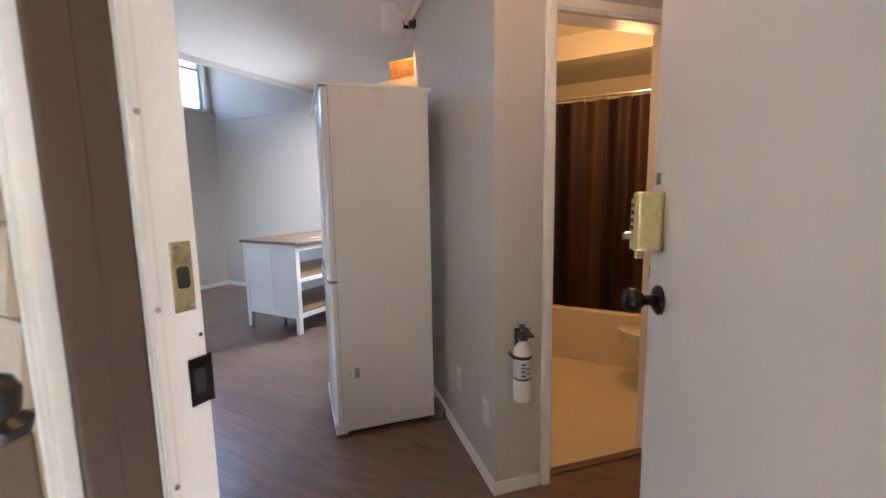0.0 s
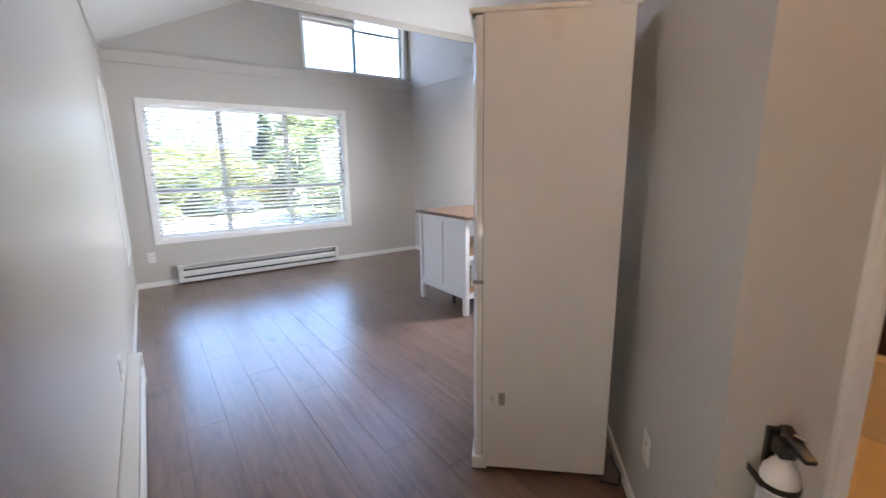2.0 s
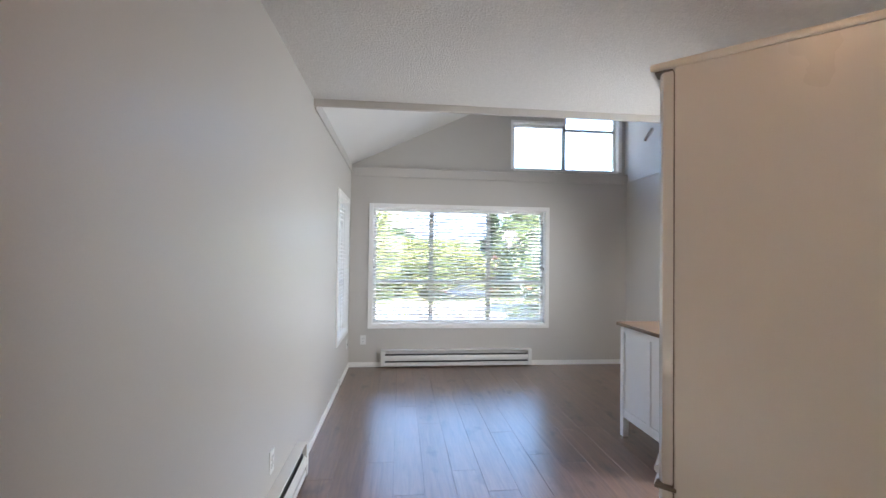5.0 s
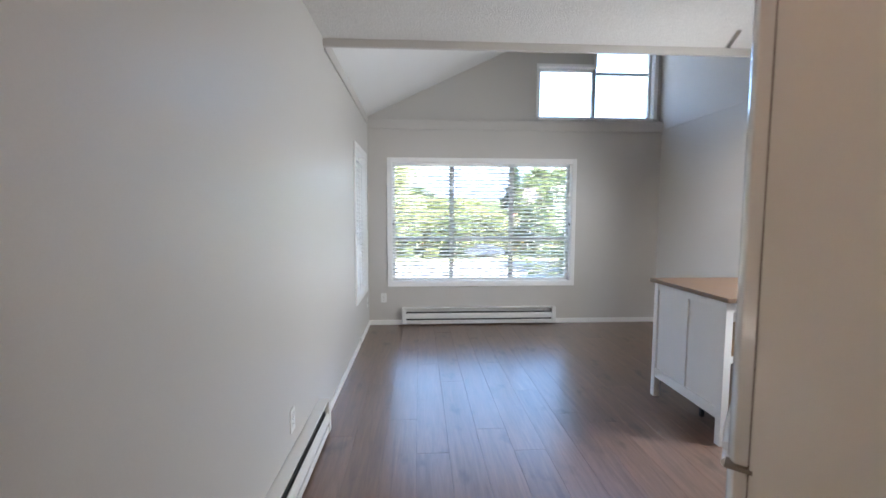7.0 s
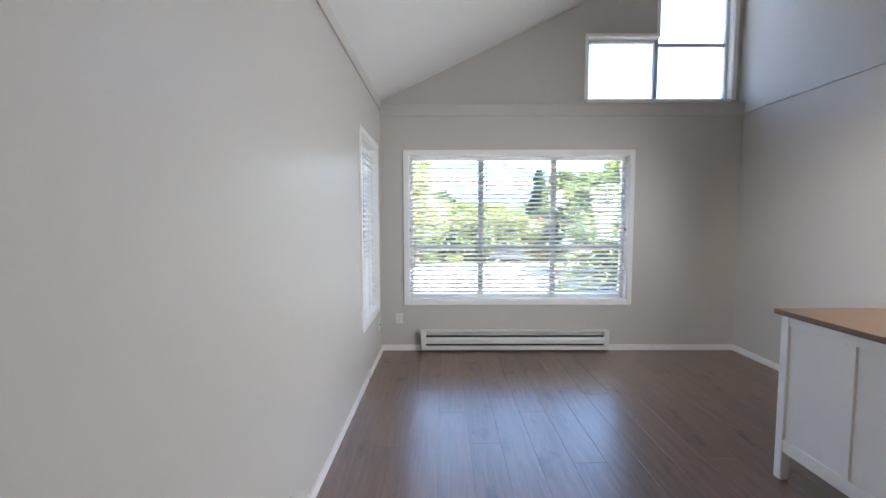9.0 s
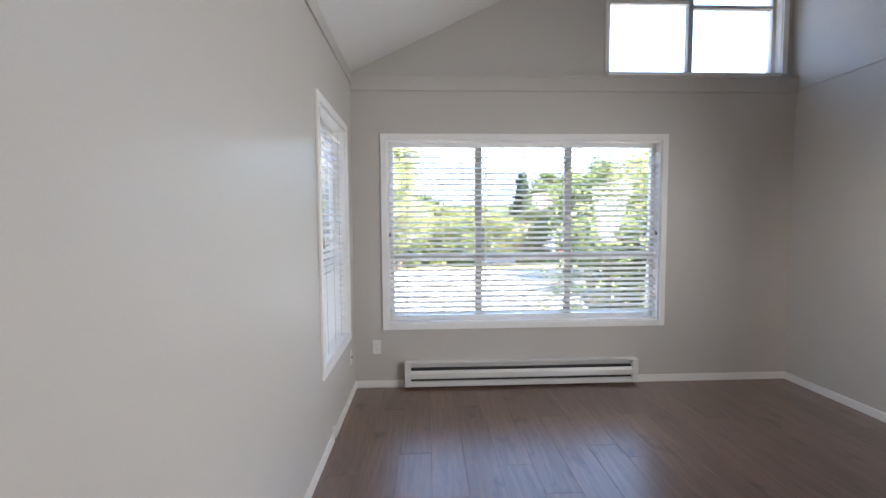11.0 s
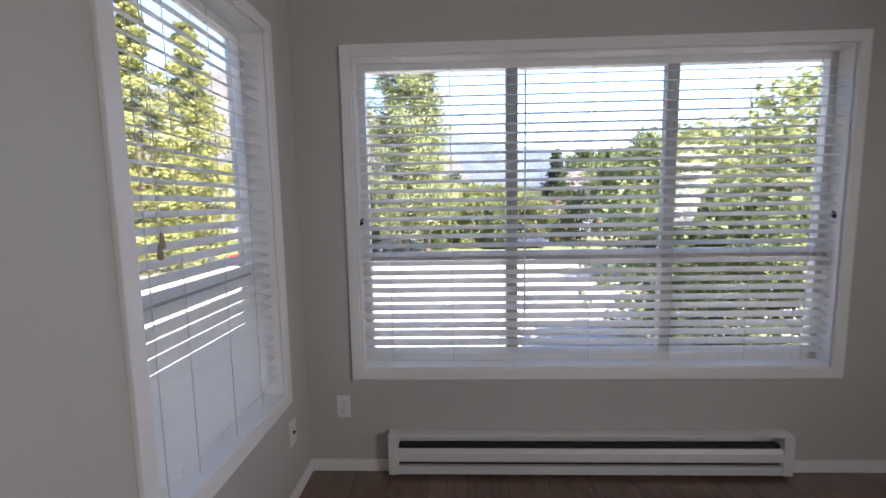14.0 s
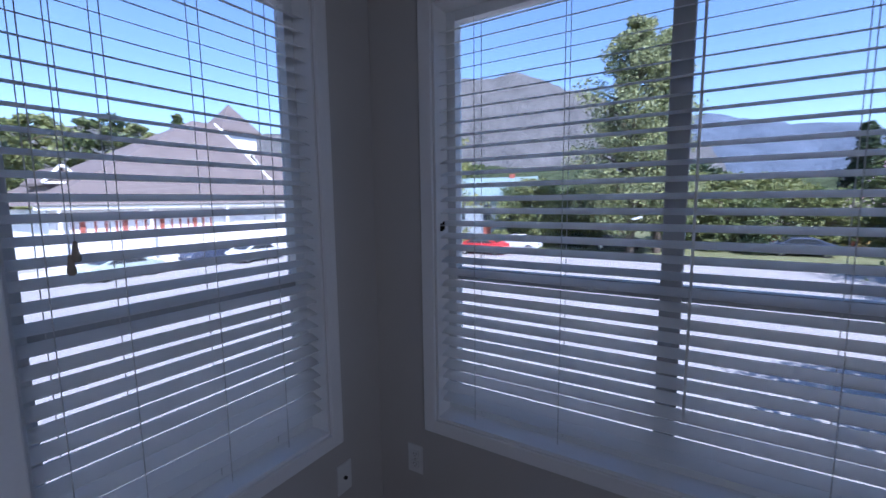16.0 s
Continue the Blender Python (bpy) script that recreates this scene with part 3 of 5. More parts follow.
    part("nail_hole", rod(bmesh.new(), (DX0, YL - 0.002, 1.118), (DX0 + 0.001, YL - 0.002, 1.118), 0.003, 8), MATTEBLK, fr)
    # lap siding outside
    sd = tagged(new("wall_siding"), "cream lap siding boards outside the entrance", "siding", kind="structure")
    me = None
    for i in range(25):
        if me is None:
            bm = bmesh.new()
            prism(bm, [(-0.026, 0.003), (-0.029, 0.008), (-0.017, 0.101), (-0.004, 0.104), (-0.004, 0.108), (0, 0.108), (0, 0), (-0.012, 0)], -4.3, DX0 - 0.043, Matrix(((0, 0, 1, 0), (1, 0, 0, y0), (0, 1, 0, 0), (0, 0, 0, 1))))
            ob = part("board", bm, SIDING, sd)
            me = ob.data
        else:
            ob = new("board", me)
            ob.parent = sd
        ob.location.z = -0.112 + i * 0.108


entrance()


def porch_post():
    p = thing("railing_post", pose(-0.618, 0.134, -0.08), "dark brown railing post with a black ball cap beside the siding", "post")
    part("shaft", boxes((-0.02, 0.02, -0.02, 0.02, 0, 1.19), bevel=0.004), TAN, p)
    part("cap", lathe(bmesh.new(), [(0.024, 1.19), (0.026, 1.20), (0.018, 1.208), (0.020, 1.218), (0.021, 1.230), (0.016, 1.241), (0.006, 1.246)], 20), BLACK, p, "black ball cap", True)


porch_post()


def front_door():
    hinge, latch = (0.137, YL + 0.016), (-0.1417, 1.134)
    ang = math.degrees(math.atan2(latch[1] - hinge[1], latch[0] - hinge[0]))
    d = thing("entrance_door", pose(*hinge, 0.012, 0, 0, ang), "plain cream painted entrance door standing ajar, dark round knob", "door")
    w, t = 0.80, 0.044
    part("leaf", boxes((0, w, -t, 0, 0, 2.07), bevel=0.0025), DOORP, d)
    k = bmesh.new()
    M = Matrix.Translation((w - 0.07, 0, 1.054)) @ Matrix.Rotation(-math.pi / 2, 4, 'X')
    lathe(k, [(0.034, 0.0), (0.034, 0.006), (0.026, 0.012), (0.013, 0.016), (0.012, 0.034), (0.020, 0.040), (0.0275, 0.052), (0.028, 0.064), (0.022, 0.076), (0.012, 0.081)], 28, M)
    part("knob", k, BRONZE, d, "dark bronze round knob", True)
    z0, z1 = 1.165, 1.30
    lk = part("keypad_lock", boxes((w - 0.078, w - 0.038, 0, 0.058, z0, z1), bevel=0.008), BRASS, d, "worn brass keypad lock")
    part("lock_face", boxes((w - 0.076, w - 0.040, 0.058, 0.061, z0 + 0.004, z1 - 0.016), bevel=0.0015), BRASS, lk)
    for i in range(5):
        part("button", rod(bmesh.new(), (w - 0.058, 0.061, z1 - 0.030 - i * 0.017), (w - 0.058, 0.0635, z1 - 0.030 - i * 0.017), 0.005, 10), BLACK, lk)
    part("turn", rod(bmesh.new(), (w - 0.058, 0.061, z0 + 0.035), (w - 0.058, 0.080, z0 + 0.035), 0.009, 14), CHROME, lk)
    part("lip", boxes((w - 0.078, w - 0.066, 0.042, 0.058, z0 - 0.014, z0 + 0.002), bevel=0.002), BRASS, lk)
    st = part("sticker", boxes((w - 0.056, w - 0.006, 0, 0.0008, 1.295, 1.35)), PLASTIC, d, "small white printed sticker")
    part("sticker_print", boxes((w - 0.044, w - 0.018, 0.0008, 0.0012, 1.315, 1.342)), GREYP, st)
    for z in (0.25, 1.02, 1.8):
        part("hinge", rod(bmesh.new(), (-0.004, 0.006, z - 0.045), (-0.004, 0.006, z + 0.045), 0.006, 10), BRASS, d)


front_door()

# bathroom door frame


def bath_frame():
    fr = tagged(new("door_frame_2"), "white painted bathroom door frame", "door frame", kind="structure")
    fr.matrix_world = OB
    part("jamb", boxes((JU0 - 0.015, JU0, 0.0, 0.105, 0, JZ), bevel=0.002), TRIM, fr)
    j = part("jamb", boxes((JU1, JU1 + 0.015, 0.0, 0.105, 0, JZ), bevel=0.002), TRIM, fr)
    part("strike_plate", boxes((JU1 - 0.002, JU1, 0.035, 0.065, 0.90, 0.96), bevel=0.0006), BRASS, j, "dull brass strike plate")
    part("head", boxes((JU0 - 0.015, JU1 + 0.015, 0.0, 0.105, JZ, JZ + 0.015), bevel=0.002), TRIM, fr)
    for a, b in ((JU0 - 0.050, JU0 - 0.004), (JU1 + 0.004, JU1 + 0.062)):
        part("casing", boxes((a, b, -0.014, 0.0, 0, JZ + 0.058), (a + 0.012, b - 0.012, -0.018, -0.014, 0, JZ + 0.046), bevel=0.003), TRIM, fr)
    part("head_casing", boxes((JU0 - 0.004, JU1 + 0.004, -0.014, 0.0, JZ + 0.004, JZ + 0.058), (JU0 - 0.004, JU1 + 0.004, -0.018, -0.014, JZ + 0.016, JZ + 0.046), bevel=0.003), TRIM, fr)
    part("threshold_strip", boxes((JU0, JU1, 0.03, 0.07, 0.002, 0.011), bevel=0.003), PLANK, fr, "dark wooden threshold strip")


bath_frame()

# ---- bathroom ----
pts = [ob_pt(0.1, 0.05), ob_pt(1.89, 0.05), (XB, YR), (-1.567, YR), (-1.567, 2.62), ob_pt(0.1, 1.30)]
structure("floor_bathroom", prism(bmesh.new(), pts, 0.0, 0.008), TILE, "cream vinyl bathroom floor", "floor")
pts2 = [ob_pt(0.1, 0.1), ob_pt(1.89, 0.1), (XB, YR), (-1.567, YR), (-1.567, 2.62), ob_pt(0.1, 1.34)]
structure("ceiling_bathroom", prism(bmesh.new(), pts2, 2.45, 2.50), PAINT_BATH, "cream painted bathroom ceiling", "ceiling")
structure("trim_bulkhead", boxes((-1.567, XB, 3.30, YR, 2.28, 2.452)), PAINT_BATH, "cream painted bulkhead over the bathtub", "bulkhead")
structure("wall_bathroom_north", boxes((-1.565, XB, YR - 0.02, YR - 0.002, 0, 2.28)), PAINT_BATH, "cream bathroom back wall", "wall")
structure("wall_bathroom_west", boxes((-1.567, -1.557, 2.66, YR - 0.02, 0, 2.45)), PAINT_BATH, "cream bathroom side wall", "wall")
structure("wall_bathroom_east", boxes((0.34, XB, 2.78, YR - 0.02, 0, 2.45)), PAINT_BATH, "cream bathroom side wall", "wall")


def bathtub():
    t = thing("bathtub", pose(-0.608, 3.655, 0.008), "cream enamelled bathtub with a plain apron", "bathtub")
    L, W, H = 0.945, 0.365, 0.41
    bm = boxes((-L, L, -W, -W + 0.035, 0, H - 0.04), bevel=0.006)
    part("apron", bm, TUBM, t)
    bm = bmesh.new()
    rings = []
    for dx, dy, z, r in ((0, 0, H - 0.045, 0.02), (0.0, 0.0, H - 0.012, 0.02), (0.012, 0.012, H, 0.03), (0.07, 0.06, H, 0.1), (0.09, 0.08, H - 0.02, 0.12), (0.14, 0.11, 0.12, 0.14), (0.2, 0.17, 0.07, 0.12)):
        ring = []
        a, b = L - dx, W - dy
        for cx, cy, q in ((1, 1, 0), (-1, 1, 1), (-1, -1, 2), (1, -1, 3)):
            for i in range(6):
                an = math.pi / 2 * (q + i / 5)
                ring.append(bm.verts.new((cx * (a - r) + r * math.cos(an), cy * (b - r) + r * math.sin(an), z)))
        rings.append(ring)
    for p, q in zip(rings, rings[1:]):
        for i in range(len(p)):
            bm.faces.new((p[i], p[(i + 1) % len(p)], q[(i + 1) % len(p)], q[i]))
    bm.faces.new(rings[-1])
    part("basin", bm, TUBM, t, "", True)


bathtub()


def shower_curtain():
    c = thing("shower_curtain", pose(-0.608, 3.36, 0), "brown and dark striped fabric shower curtain, drawn closed", "curtain")
    bm = bmesh.new()
    nx, nz = 180, 10
    grid = []
    for j in range(nz + 1):
        f = j / nz
        z = 0.30 + (1.985 - 0.30) * f
        row = []
        for i in range(nx + 1):
            u = i / nx
            x = -0.92 + 1.84 * u
            a = 0.022 * (1.15 - 0.4 * f)
            y = a * math.sin(u * 74 + 1.1 * math.sin(u * 9) + 0.25 * math.sin(3 * f)) + 0.012 * math.sin(u * 23 + 1 + f)
            row.append(bm.verts.new((x, y, z + (0.006 * math.sin(u * 74) if j == nz else 0))))
        grid.append(row)
    for j in range(nz):
        for i in range(nx):
            bm.faces.new((grid[j][i], grid[j][i + 1], grid[j + 1][i + 1], grid[j + 1][i]))
    bmesh.ops.solidify(bm, geom=bm.faces[:], thickness=0.0015)
    part("fabric", bm, CURTAIN, c, "", True)
    for i in range(12):
        x = -0.90 + i * 0.1635
        bm = bmesh.new()
        n = 10
        for k in range(n):
            a0, a1 = 2 * math.pi * k / n, 2 * math.pi * (k + 1) / n
            rod(bm, (x, 0.02 * math.cos(a0), 1.997 + 0.024 * math.sin(a0)), (x, 0.02 * math.cos(a1), 1.997 + 0.024 * math.sin(a1)), 0.002, 5)
        part("ring", bm, PLASTIC, c, "white curtain ring")
    r = thing("curtain_rod", pose(-0.608, 3.36, 2.012), "chrome shower curtain rod between the walls", "curtain rod")
    part("tube", rod(bmesh.new(), (-0.945, 0, 0), (0.945, 0, 0), 0.011, 16), CHROME, r, "", True)
    for s in (-1, 1):
        part("flange", rod(bmesh.new(), (s * 0.925, 0, 0), (s * 0.945, 0, 0), 0.026, 16), CHROME, r)


shower_curtain()


def toilet():
    t = thing("toilet", pose(-0.03, 2.99, 0.008, 0, 0, 90), "cream porcelain toilet with its lid closed, beside the bathtub", "toilet")
    # local y points out from the tank towards the bowl's tip
    bm = bmesh.new()
    rings = []
    for z, sx, sy, cy in ((0, 0.10, 0.16, 0.02), (0.06, 0.095, 0.15, 0.02), (0.16, 0.10, 0.16, 0.03), (0.26, 0.15, 0.22, 0.06), (0.34, 0.178, 0.25, 0.07), (0.365, 0.18, 0.252, 0.07), (0.37, 0.17, 0.24, 0.07)):
        rings.append([bm.verts.new((sx * math.cos(a), cy + sy * math.sin(a) * (1.05 if math.sin(a) > 0 else 0.9), z)) for a in [2 * math.pi * i / 32 for i in range(32)]])
    for p, q in zip(rings, rings[1:]):
        for i in range(32):
            bm.faces.new((p[i], p[(i + 1) % 32], q[(i + 1) % 32], q[i]))
    bm.faces.new(rings[-1])
    bm.faces.new(rings[0])
    part("bowl", bm, PORC, t, "", True)
    for nm, z0, z1, e in (("seat", 0.372, 0.386, 1.0), ("lid", 0.388, 0.405, 0.985)):
        bm = bmesh.new()
        prof = [[bm.verts.new((s * 0.185 * e * math.cos(a), 0.07 + s * 0.262 * e * math.sin(a) * (1.05 if math.sin(a) > 0 else 0.85), z)) for a in [2 * math.pi * i / 32 for i in range(32)]] for s, z in ((0.98, z0), (1.0, z0 + 0.004), (1.0, z1 - 0.005), (0.96, z1))]
        for p, q in zip(prof, prof[1:]):
            for i in range(32):
                bm.faces.new((p[i], p[(i + 1) % 32], q[(i + 1) % 32], q[i]))
        bm.faces.new(prof[0])
        bm.faces.new(prof[-1])
        part(nm, bm, PORC, t, "", True)
    part("tank", boxes((-0.2, 0.2, -0.36, -0.18, 0.36, 0.70), bevel=0.02), PORC, t, "", True)
    part("tank_lid", boxes((-0.21, 0.21, -0.37, -0.17, 0.70, 0.735), bevel=0.01), PORC, t, "", True)
    for x in (-0.08, 0.08):
        part("seat_hinge", boxes((x - 0.02, x + 0.02, -0.17, -0.14, 0.372, 0.40), bevel=0.004), PORC, t)


toilet()

# ---- fridge ----


def fridge():
    # local x along the side towards the back, y across, z up; front at x < 0
    f = thing("fridge", pose(-1.657, 1.607, 0, 0, 0, 47.3), "tall white two-door fridge freezer standing oblique to the wall", "fridge")
    D, W, H = 0.573, 0.60, 1.882
    part("body", boxes((0.0545, D, 0.0, W, 0.028, H - 0.02), bevel=0.0035), ENAMEL, f)
    part("top_cap", boxes((0.0, D + 0.02, -0.001, W + 0.001, H - 0.02, H), bevel=0.006), ENAMEL, f)
    seam = 0.867
    for nm, z0, z1 in (("freezer_door", 0.075, seam - 0.006), ("fridge_door", seam + 0.006, H - 0.024)):
        bm = bmesh.new()
        prof = [(0.052, 0.002), (0.052, W - 0.002), (0.036, W - 0.002), (0.026, W - 0.012), (0.019, W - 0.045), (0.012, W * 0.75), (0.008, W * 0.5), (0.010, W * 0.25), (0.016, 0.045), (0.022, 0.012), (0.030, 0.002)]
        prism(bm, prof, z0, z1)
        bmesh.ops.bevel(bm, geom=[e for e in bm.edges if abs(e.verts[0].co.z - e.verts[1].co.z) < 1e-5], offset=0.006, segments=2, profile=0.5, affect='EDGES')
        d = part(nm, bm, GLOSS, f, "", True)
        part("gasket", boxes((0.052, 0.0545, 0.006, W - 0.006, z0 + 0.008, z1 - 0.008)), GREYP, d, "grey rubber gasket")
        # rounded pull lip across the door's edge at the seam
        zl = z1 - 0.011 if nm == "freezer_door" else z0 + 0.013
        g = bmesh.new()
        lip = [(prof[i][0], prof[i][1]) for i in range(4, 9)]
        for p, q in zip(lip, lip[1:]):
            rod(g, (p[0] - 0.001, p[1], zl), (q[0] - 0.001, q[1], zl), 0.0105, 10)
        part("grip", g, GLOSS, d, "", True)
        # no hollow here: a dark block paints the shade of the finger scoop
        part("grip_recess", boxes((0.004, 0.03, W * 0.42, W * 0.88, zl + (-0.042 if nm == "freezer_door" else 0.016), zl + (-0.016 if nm == "freezer_door" else 0.034)), bevel=0.004), GREYP, d, "dark block painted as the shade of a finger recess")
    part("hinge_cover", boxes((0.01, 0.05, 0.004, 0.05, H - 0.024, H - 0.012), bevel=0.003), GREYP, f)
    part("middle_hinge", boxes((0.014, 0.060, -0.003, 0.03, seam - 0.004, seam + 0.004), bevel=0.001), GREYP, f, "dark middle hinge")
    part("plinth", boxes((0.01, 0.075, 0.004, W - 0.004, 0.012, 0.068), bevel=0.004), ENAMEL, f)
    for x in (0.09, D - 0.06):
        for y in (0.05, W - 0.05):
            part("foot", lathe(bmesh.new(), [(0.018, 0.0), (0.02, 0.012), (0.012, 0.02), (0.012, 0.029)], 12, Matrix.Translation((x, y, 0))), BLACK, f)
    part("compressor_tray", boxes((D - 0.16, D - 0.01, 0.03, W - 0.03, 0.014, 0.03), bevel=0.004), BLACK, f)
    lb = part("rating_label", boxes((0.085, 0.118, -0.0008, 0, 0.335, 0.385)), PLASTIC, f, "small white rating label")
    for i in range(4):
        part("print_line", boxes((0.088, 0.108 - 0.004 * (i % 2), -0.0012, -0.0008, 0.342 + i * 0.010, 0.3445 + i * 0.010)), GREYP, lb)
    part("grey_label", boxes((0.124, 0.150, -0.0008, 0, 0.328, 0.385)), mat("grey_label", (0.33, 0.31, 0.30), 0.5, vary=0.2, scale=90), f, "small grey printed label")
    part("top_catch", rod(bmesh.new(), (-0.010, 0.10, H - 0.13), (-0.030, 0.10, H - 0.16), 0.005, 8), CHROME, f, "chrome hook")
    cord = bmesh.new()
    pts = [(D + 0.02, 0.02, 0.12), (D + 0.06, -0.02, 0.05), (D + 0.05, -0.03, 0.01), (D - 0.02, -0.01, 0.008)]
    for a, b in zip(pts, pts[1:]):
        rod(cord, a, b, 0.005, 8)
    part("power_cord", cord, BLACK, f, "black power cord")


fridge()

# ---- kitchen island ----


def island():
    x0, x1, y0, y1 = -3.908, -3.163, 2.776, 4.005
    f = thing("kitchen_island", pose(0, 0, 0), "white kitchen island with an oak top and open oak shelves", "kitchen island")
    L, s = 0.045, 0.045
    bm = boxes((x0 - 0.025, x1 + 0.04, y0 - 0.024, y1 + 0.03, 0.872, 0.90), bevel=0.004)
    part("worktop", bm, TOPWOOD, f, "oiled oak worktop")
    for x in (x0, x1 - s):
        for y in (y0, y1 - s):
            part("leg", boxes((x, x + s, y, y + s, 0.0, 0.872), bevel=0.003), WHITE, f)
    # panelled back, towards the long wall
    xm = (x0 + x1) / 2
    for a, b in ((x0 + s, xm - 0.022), (xm + 0.022, x1 - s)):
        part("panel", boxes((a, b, y0 + 0.014, y0 + 0.026, 0.22, 0.82)), WHITE, f)
    part("stile", boxes((xm - 0.022, xm + 0.022, y0 + 0.003, y0 + 0.03, 0.22, 0.82), bevel=0.002), WHITE, f)
    # dark strip painted as the narrow shadow line along the stile
    part("groove", boxes((xm - 0.026, xm - 0.022, y0 + 0.008, y0 + 0.014, 0.22, 0.82)), GREYP, f)
    part("lower_rail", boxes((x0 + s, x1 - s, y0 + 0.003, y0 + 0.03, 0.155, 0.22), bevel=0.002), WHITE, f)
    part("upper_rail", boxes((x0 + s, x1 - s, y0 + 0.003, y0 + 0.03, 0.82, 0.872), bevel=0.002), WHITE, f)
    for xa, xb in ((x1 - 0.032, x1 - 0.004), (x0 + 0.004, x0 + 0.032)):
        for z0, z1 in ((0.812, 0.872), (0.505, 0.548), (0.155, 0.205)):
            part("end_rail", boxes((xa, xb, y0 + s, y1 - s, z0, z1), bevel=0.002), WHITE, f)
    for z in (0.205, 0.548):
        part("shelf", boxes((x0 + 0.03, x1 - 0.006, y0 + 0.03, y1 - 0.02, z, z + 0.016), bevel=0.002), SHELFWOOD, f, "oak shelf")
    part("middle_leg", boxes((xm - 0.012, xm + 0.012, y0 + 0.14, y0 + 0.164, 0.0, 0.2), bevel=0.002), BLACK, f, "black middle foot")
    part("far_side_panel", boxes((x0 + s, x1 - s, y1 - 0.03, y1 - 0.014, 0.16, 0.872)), WHITE, f)
    g = thing("cocktail_glass", pose(-3.85, 3.93, 0.901), "clear stemmed glass standing on the oak worktop", "glass")
    bm = bmesh.new()
    lathe(bm, [(0.034, 0.0), (0.034, 0.003), (0.006, 0.008), (0.004, 0.02), (0.004, 0.085), (0.02, 0.098), (0.044, 0.115), (0.052, 0.14), (0.054, 0.165), (0.0525, 0.165), (0.050, 0.14), (0.042, 0.118), (0.018, 0.102), (0.002, 0.098)], 28)
    part("bowl_and_stem", bm, glass_mat("clear_glass"), g, "", True)
    b = thing("bottle", pose(-3.775, 3.962, 0.901), "dark bottle with a pale label on the worktop", "bottle")
    bm = bmesh.new()
    lathe(bm, [(0.034, 0.0), (0.037, 0.006), (0.037, 0.17), (0.030, 0.20), (0.014, 0.225), (0.013, 0.25), (0.015, 0.252), (0.015, 0.262), (0.0, 0.263)], 24)
    part("glass_body", bm, mat("dark_bottle_glass", (0.012, 0.010, 0.008), 0.08, vary=0.05), b, "", True)
    bm = bmesh.new()
    lathe(bm, [(0.0372, 0.04), (0.0378, 0.041), (0.0378, 0.125), (0.0372, 0.126)], 24)
    part("label", bm, mat("paper_label", (0.55, 0.54, 0.50), 0.7, vary=0.15, scale=50), b)
    c = thing("paper_card", pose(-3.31, 3.17, 0.9015, 0, 0, -40), "small folded white card lying on the worktop", "card")
    part("sheet", boxes((-0.018, 0.018, -0.05, 0.05, 0.0, 0.0012)), PLASTIC, c)
    part("fold", box(bmesh.new(), -0.017, 0.017, -0.045, 0.045, 0.0, 0.0012, 0, pose(0, 0, 0.0030, 3, 0, 8)), PLASTIC, c)


island()

# ---- electric heaters ----


def heater(m, L, label):
    """Local x along the wall, y out of it."""
    h = thing("baseboard_heater", m, label, "heater", "electric baseboard heaters")
    D, z0, z1 = 0.07, 0.022, 0.222
    part("back_plate", boxes((0.0, L, 0, 0.006, z0, z1)), SHELL, h)
    part("top", boxes((0.0, L, 0, D - 0.008, z1 - 0.012, z1), bevel=0.003), SHELL, h)
    bm = bmesh.new()
    prism(bm, [(D - 0.004, 0.088), (D, 0.094), (D, 0.132), (D - 0.010, 0.154), (D - 0.014, 0.154), (D - 0.006, 0.131), (D - 0.006, 0.088)], 0.045, L - 0.045, Matrix(((0, 0, 1, 0), (1, 0, 0, 0), (0, 1, 0, 0), (0, 0, 0, 1))))
    part("front_cover", bm, SHELL, h)
    part("lower_rail", boxes((0.0, L, 0.006, D - 0.004, z0, 0.064), bevel=0.003), SHELL, h)
    for a, b in ((0.0, 0.05), (L - 0.05, L)):
        part("end_cap", boxes((a, b, 0.0, D + 0.002, z0, z1 - 0.001), bevel=0.005), SHELL, h)
    # fin block whose dark colour paints the shade of the slots
    part("heating_element", boxes((0.05, L - 0.05, 0.012, 0.046, 0.06, 0.165)), FIN, h, "heating fins in near-black, the shade of the slots put into their colour")
    return h


Mw = Matrix(((0, 1, 0, XW), (-1, 0, 0, 2.718), (0, 0, 1, 0), (0, 0, 0, 1)))
heater(Mw, 1.94, "long off-white electric baseboard heater under the wide window")
heater(Matrix.Translation((-3.45, YL, 0)), 1.55, "off-white electric baseboard heater on the long wall")

# ---- sockets ----


def socket(m, label, duplex=True, cat="socket"):
    s = thing("wall_socket" if duplex else "wall_plate", m, label, cat, "wall plates")
    part("plate", boxes((-0.035, 0.035, 0, 0.006, -0.058, 0.058), bevel=0.0025), PLASTIC, s)
    if duplex:
        for z in (-0.021, 0.021):
            r = part("outlet_face", boxes((-0.016, 0.016, 0.006, 0.0085, z - 0.014, z + 0.014), bevel=0.003), PLASTIC, s)
            part("slots", boxes((-0.008, -0.0055, 0.0085, 0.0089, z - 0.002, z + 0.007), (0.0055, 0.008, 0.0085, 0.0089, z - 0.002, z + 0.006), (-0.002, 0.002, 0.0085, 0.0089, z - 0.010, z - 0.006)), BLACK, r)
        part("screw", rod(bmesh.new(), (0, 0.006, 0), (0, 0.0075, 0), 0.003, 8), CHROME, s)
    else:
        part("jack", rod(bmesh.new(), (0, 0.006, 0), (0, 0.014, 0), 0.007, 12), BLACK, s, "dark jack")
    return s


west = Matrix(((0, 1, 0, XW), (-1, 0, 0, 0), (0, 0, 1, 0), (0, 0, 0, 1)))
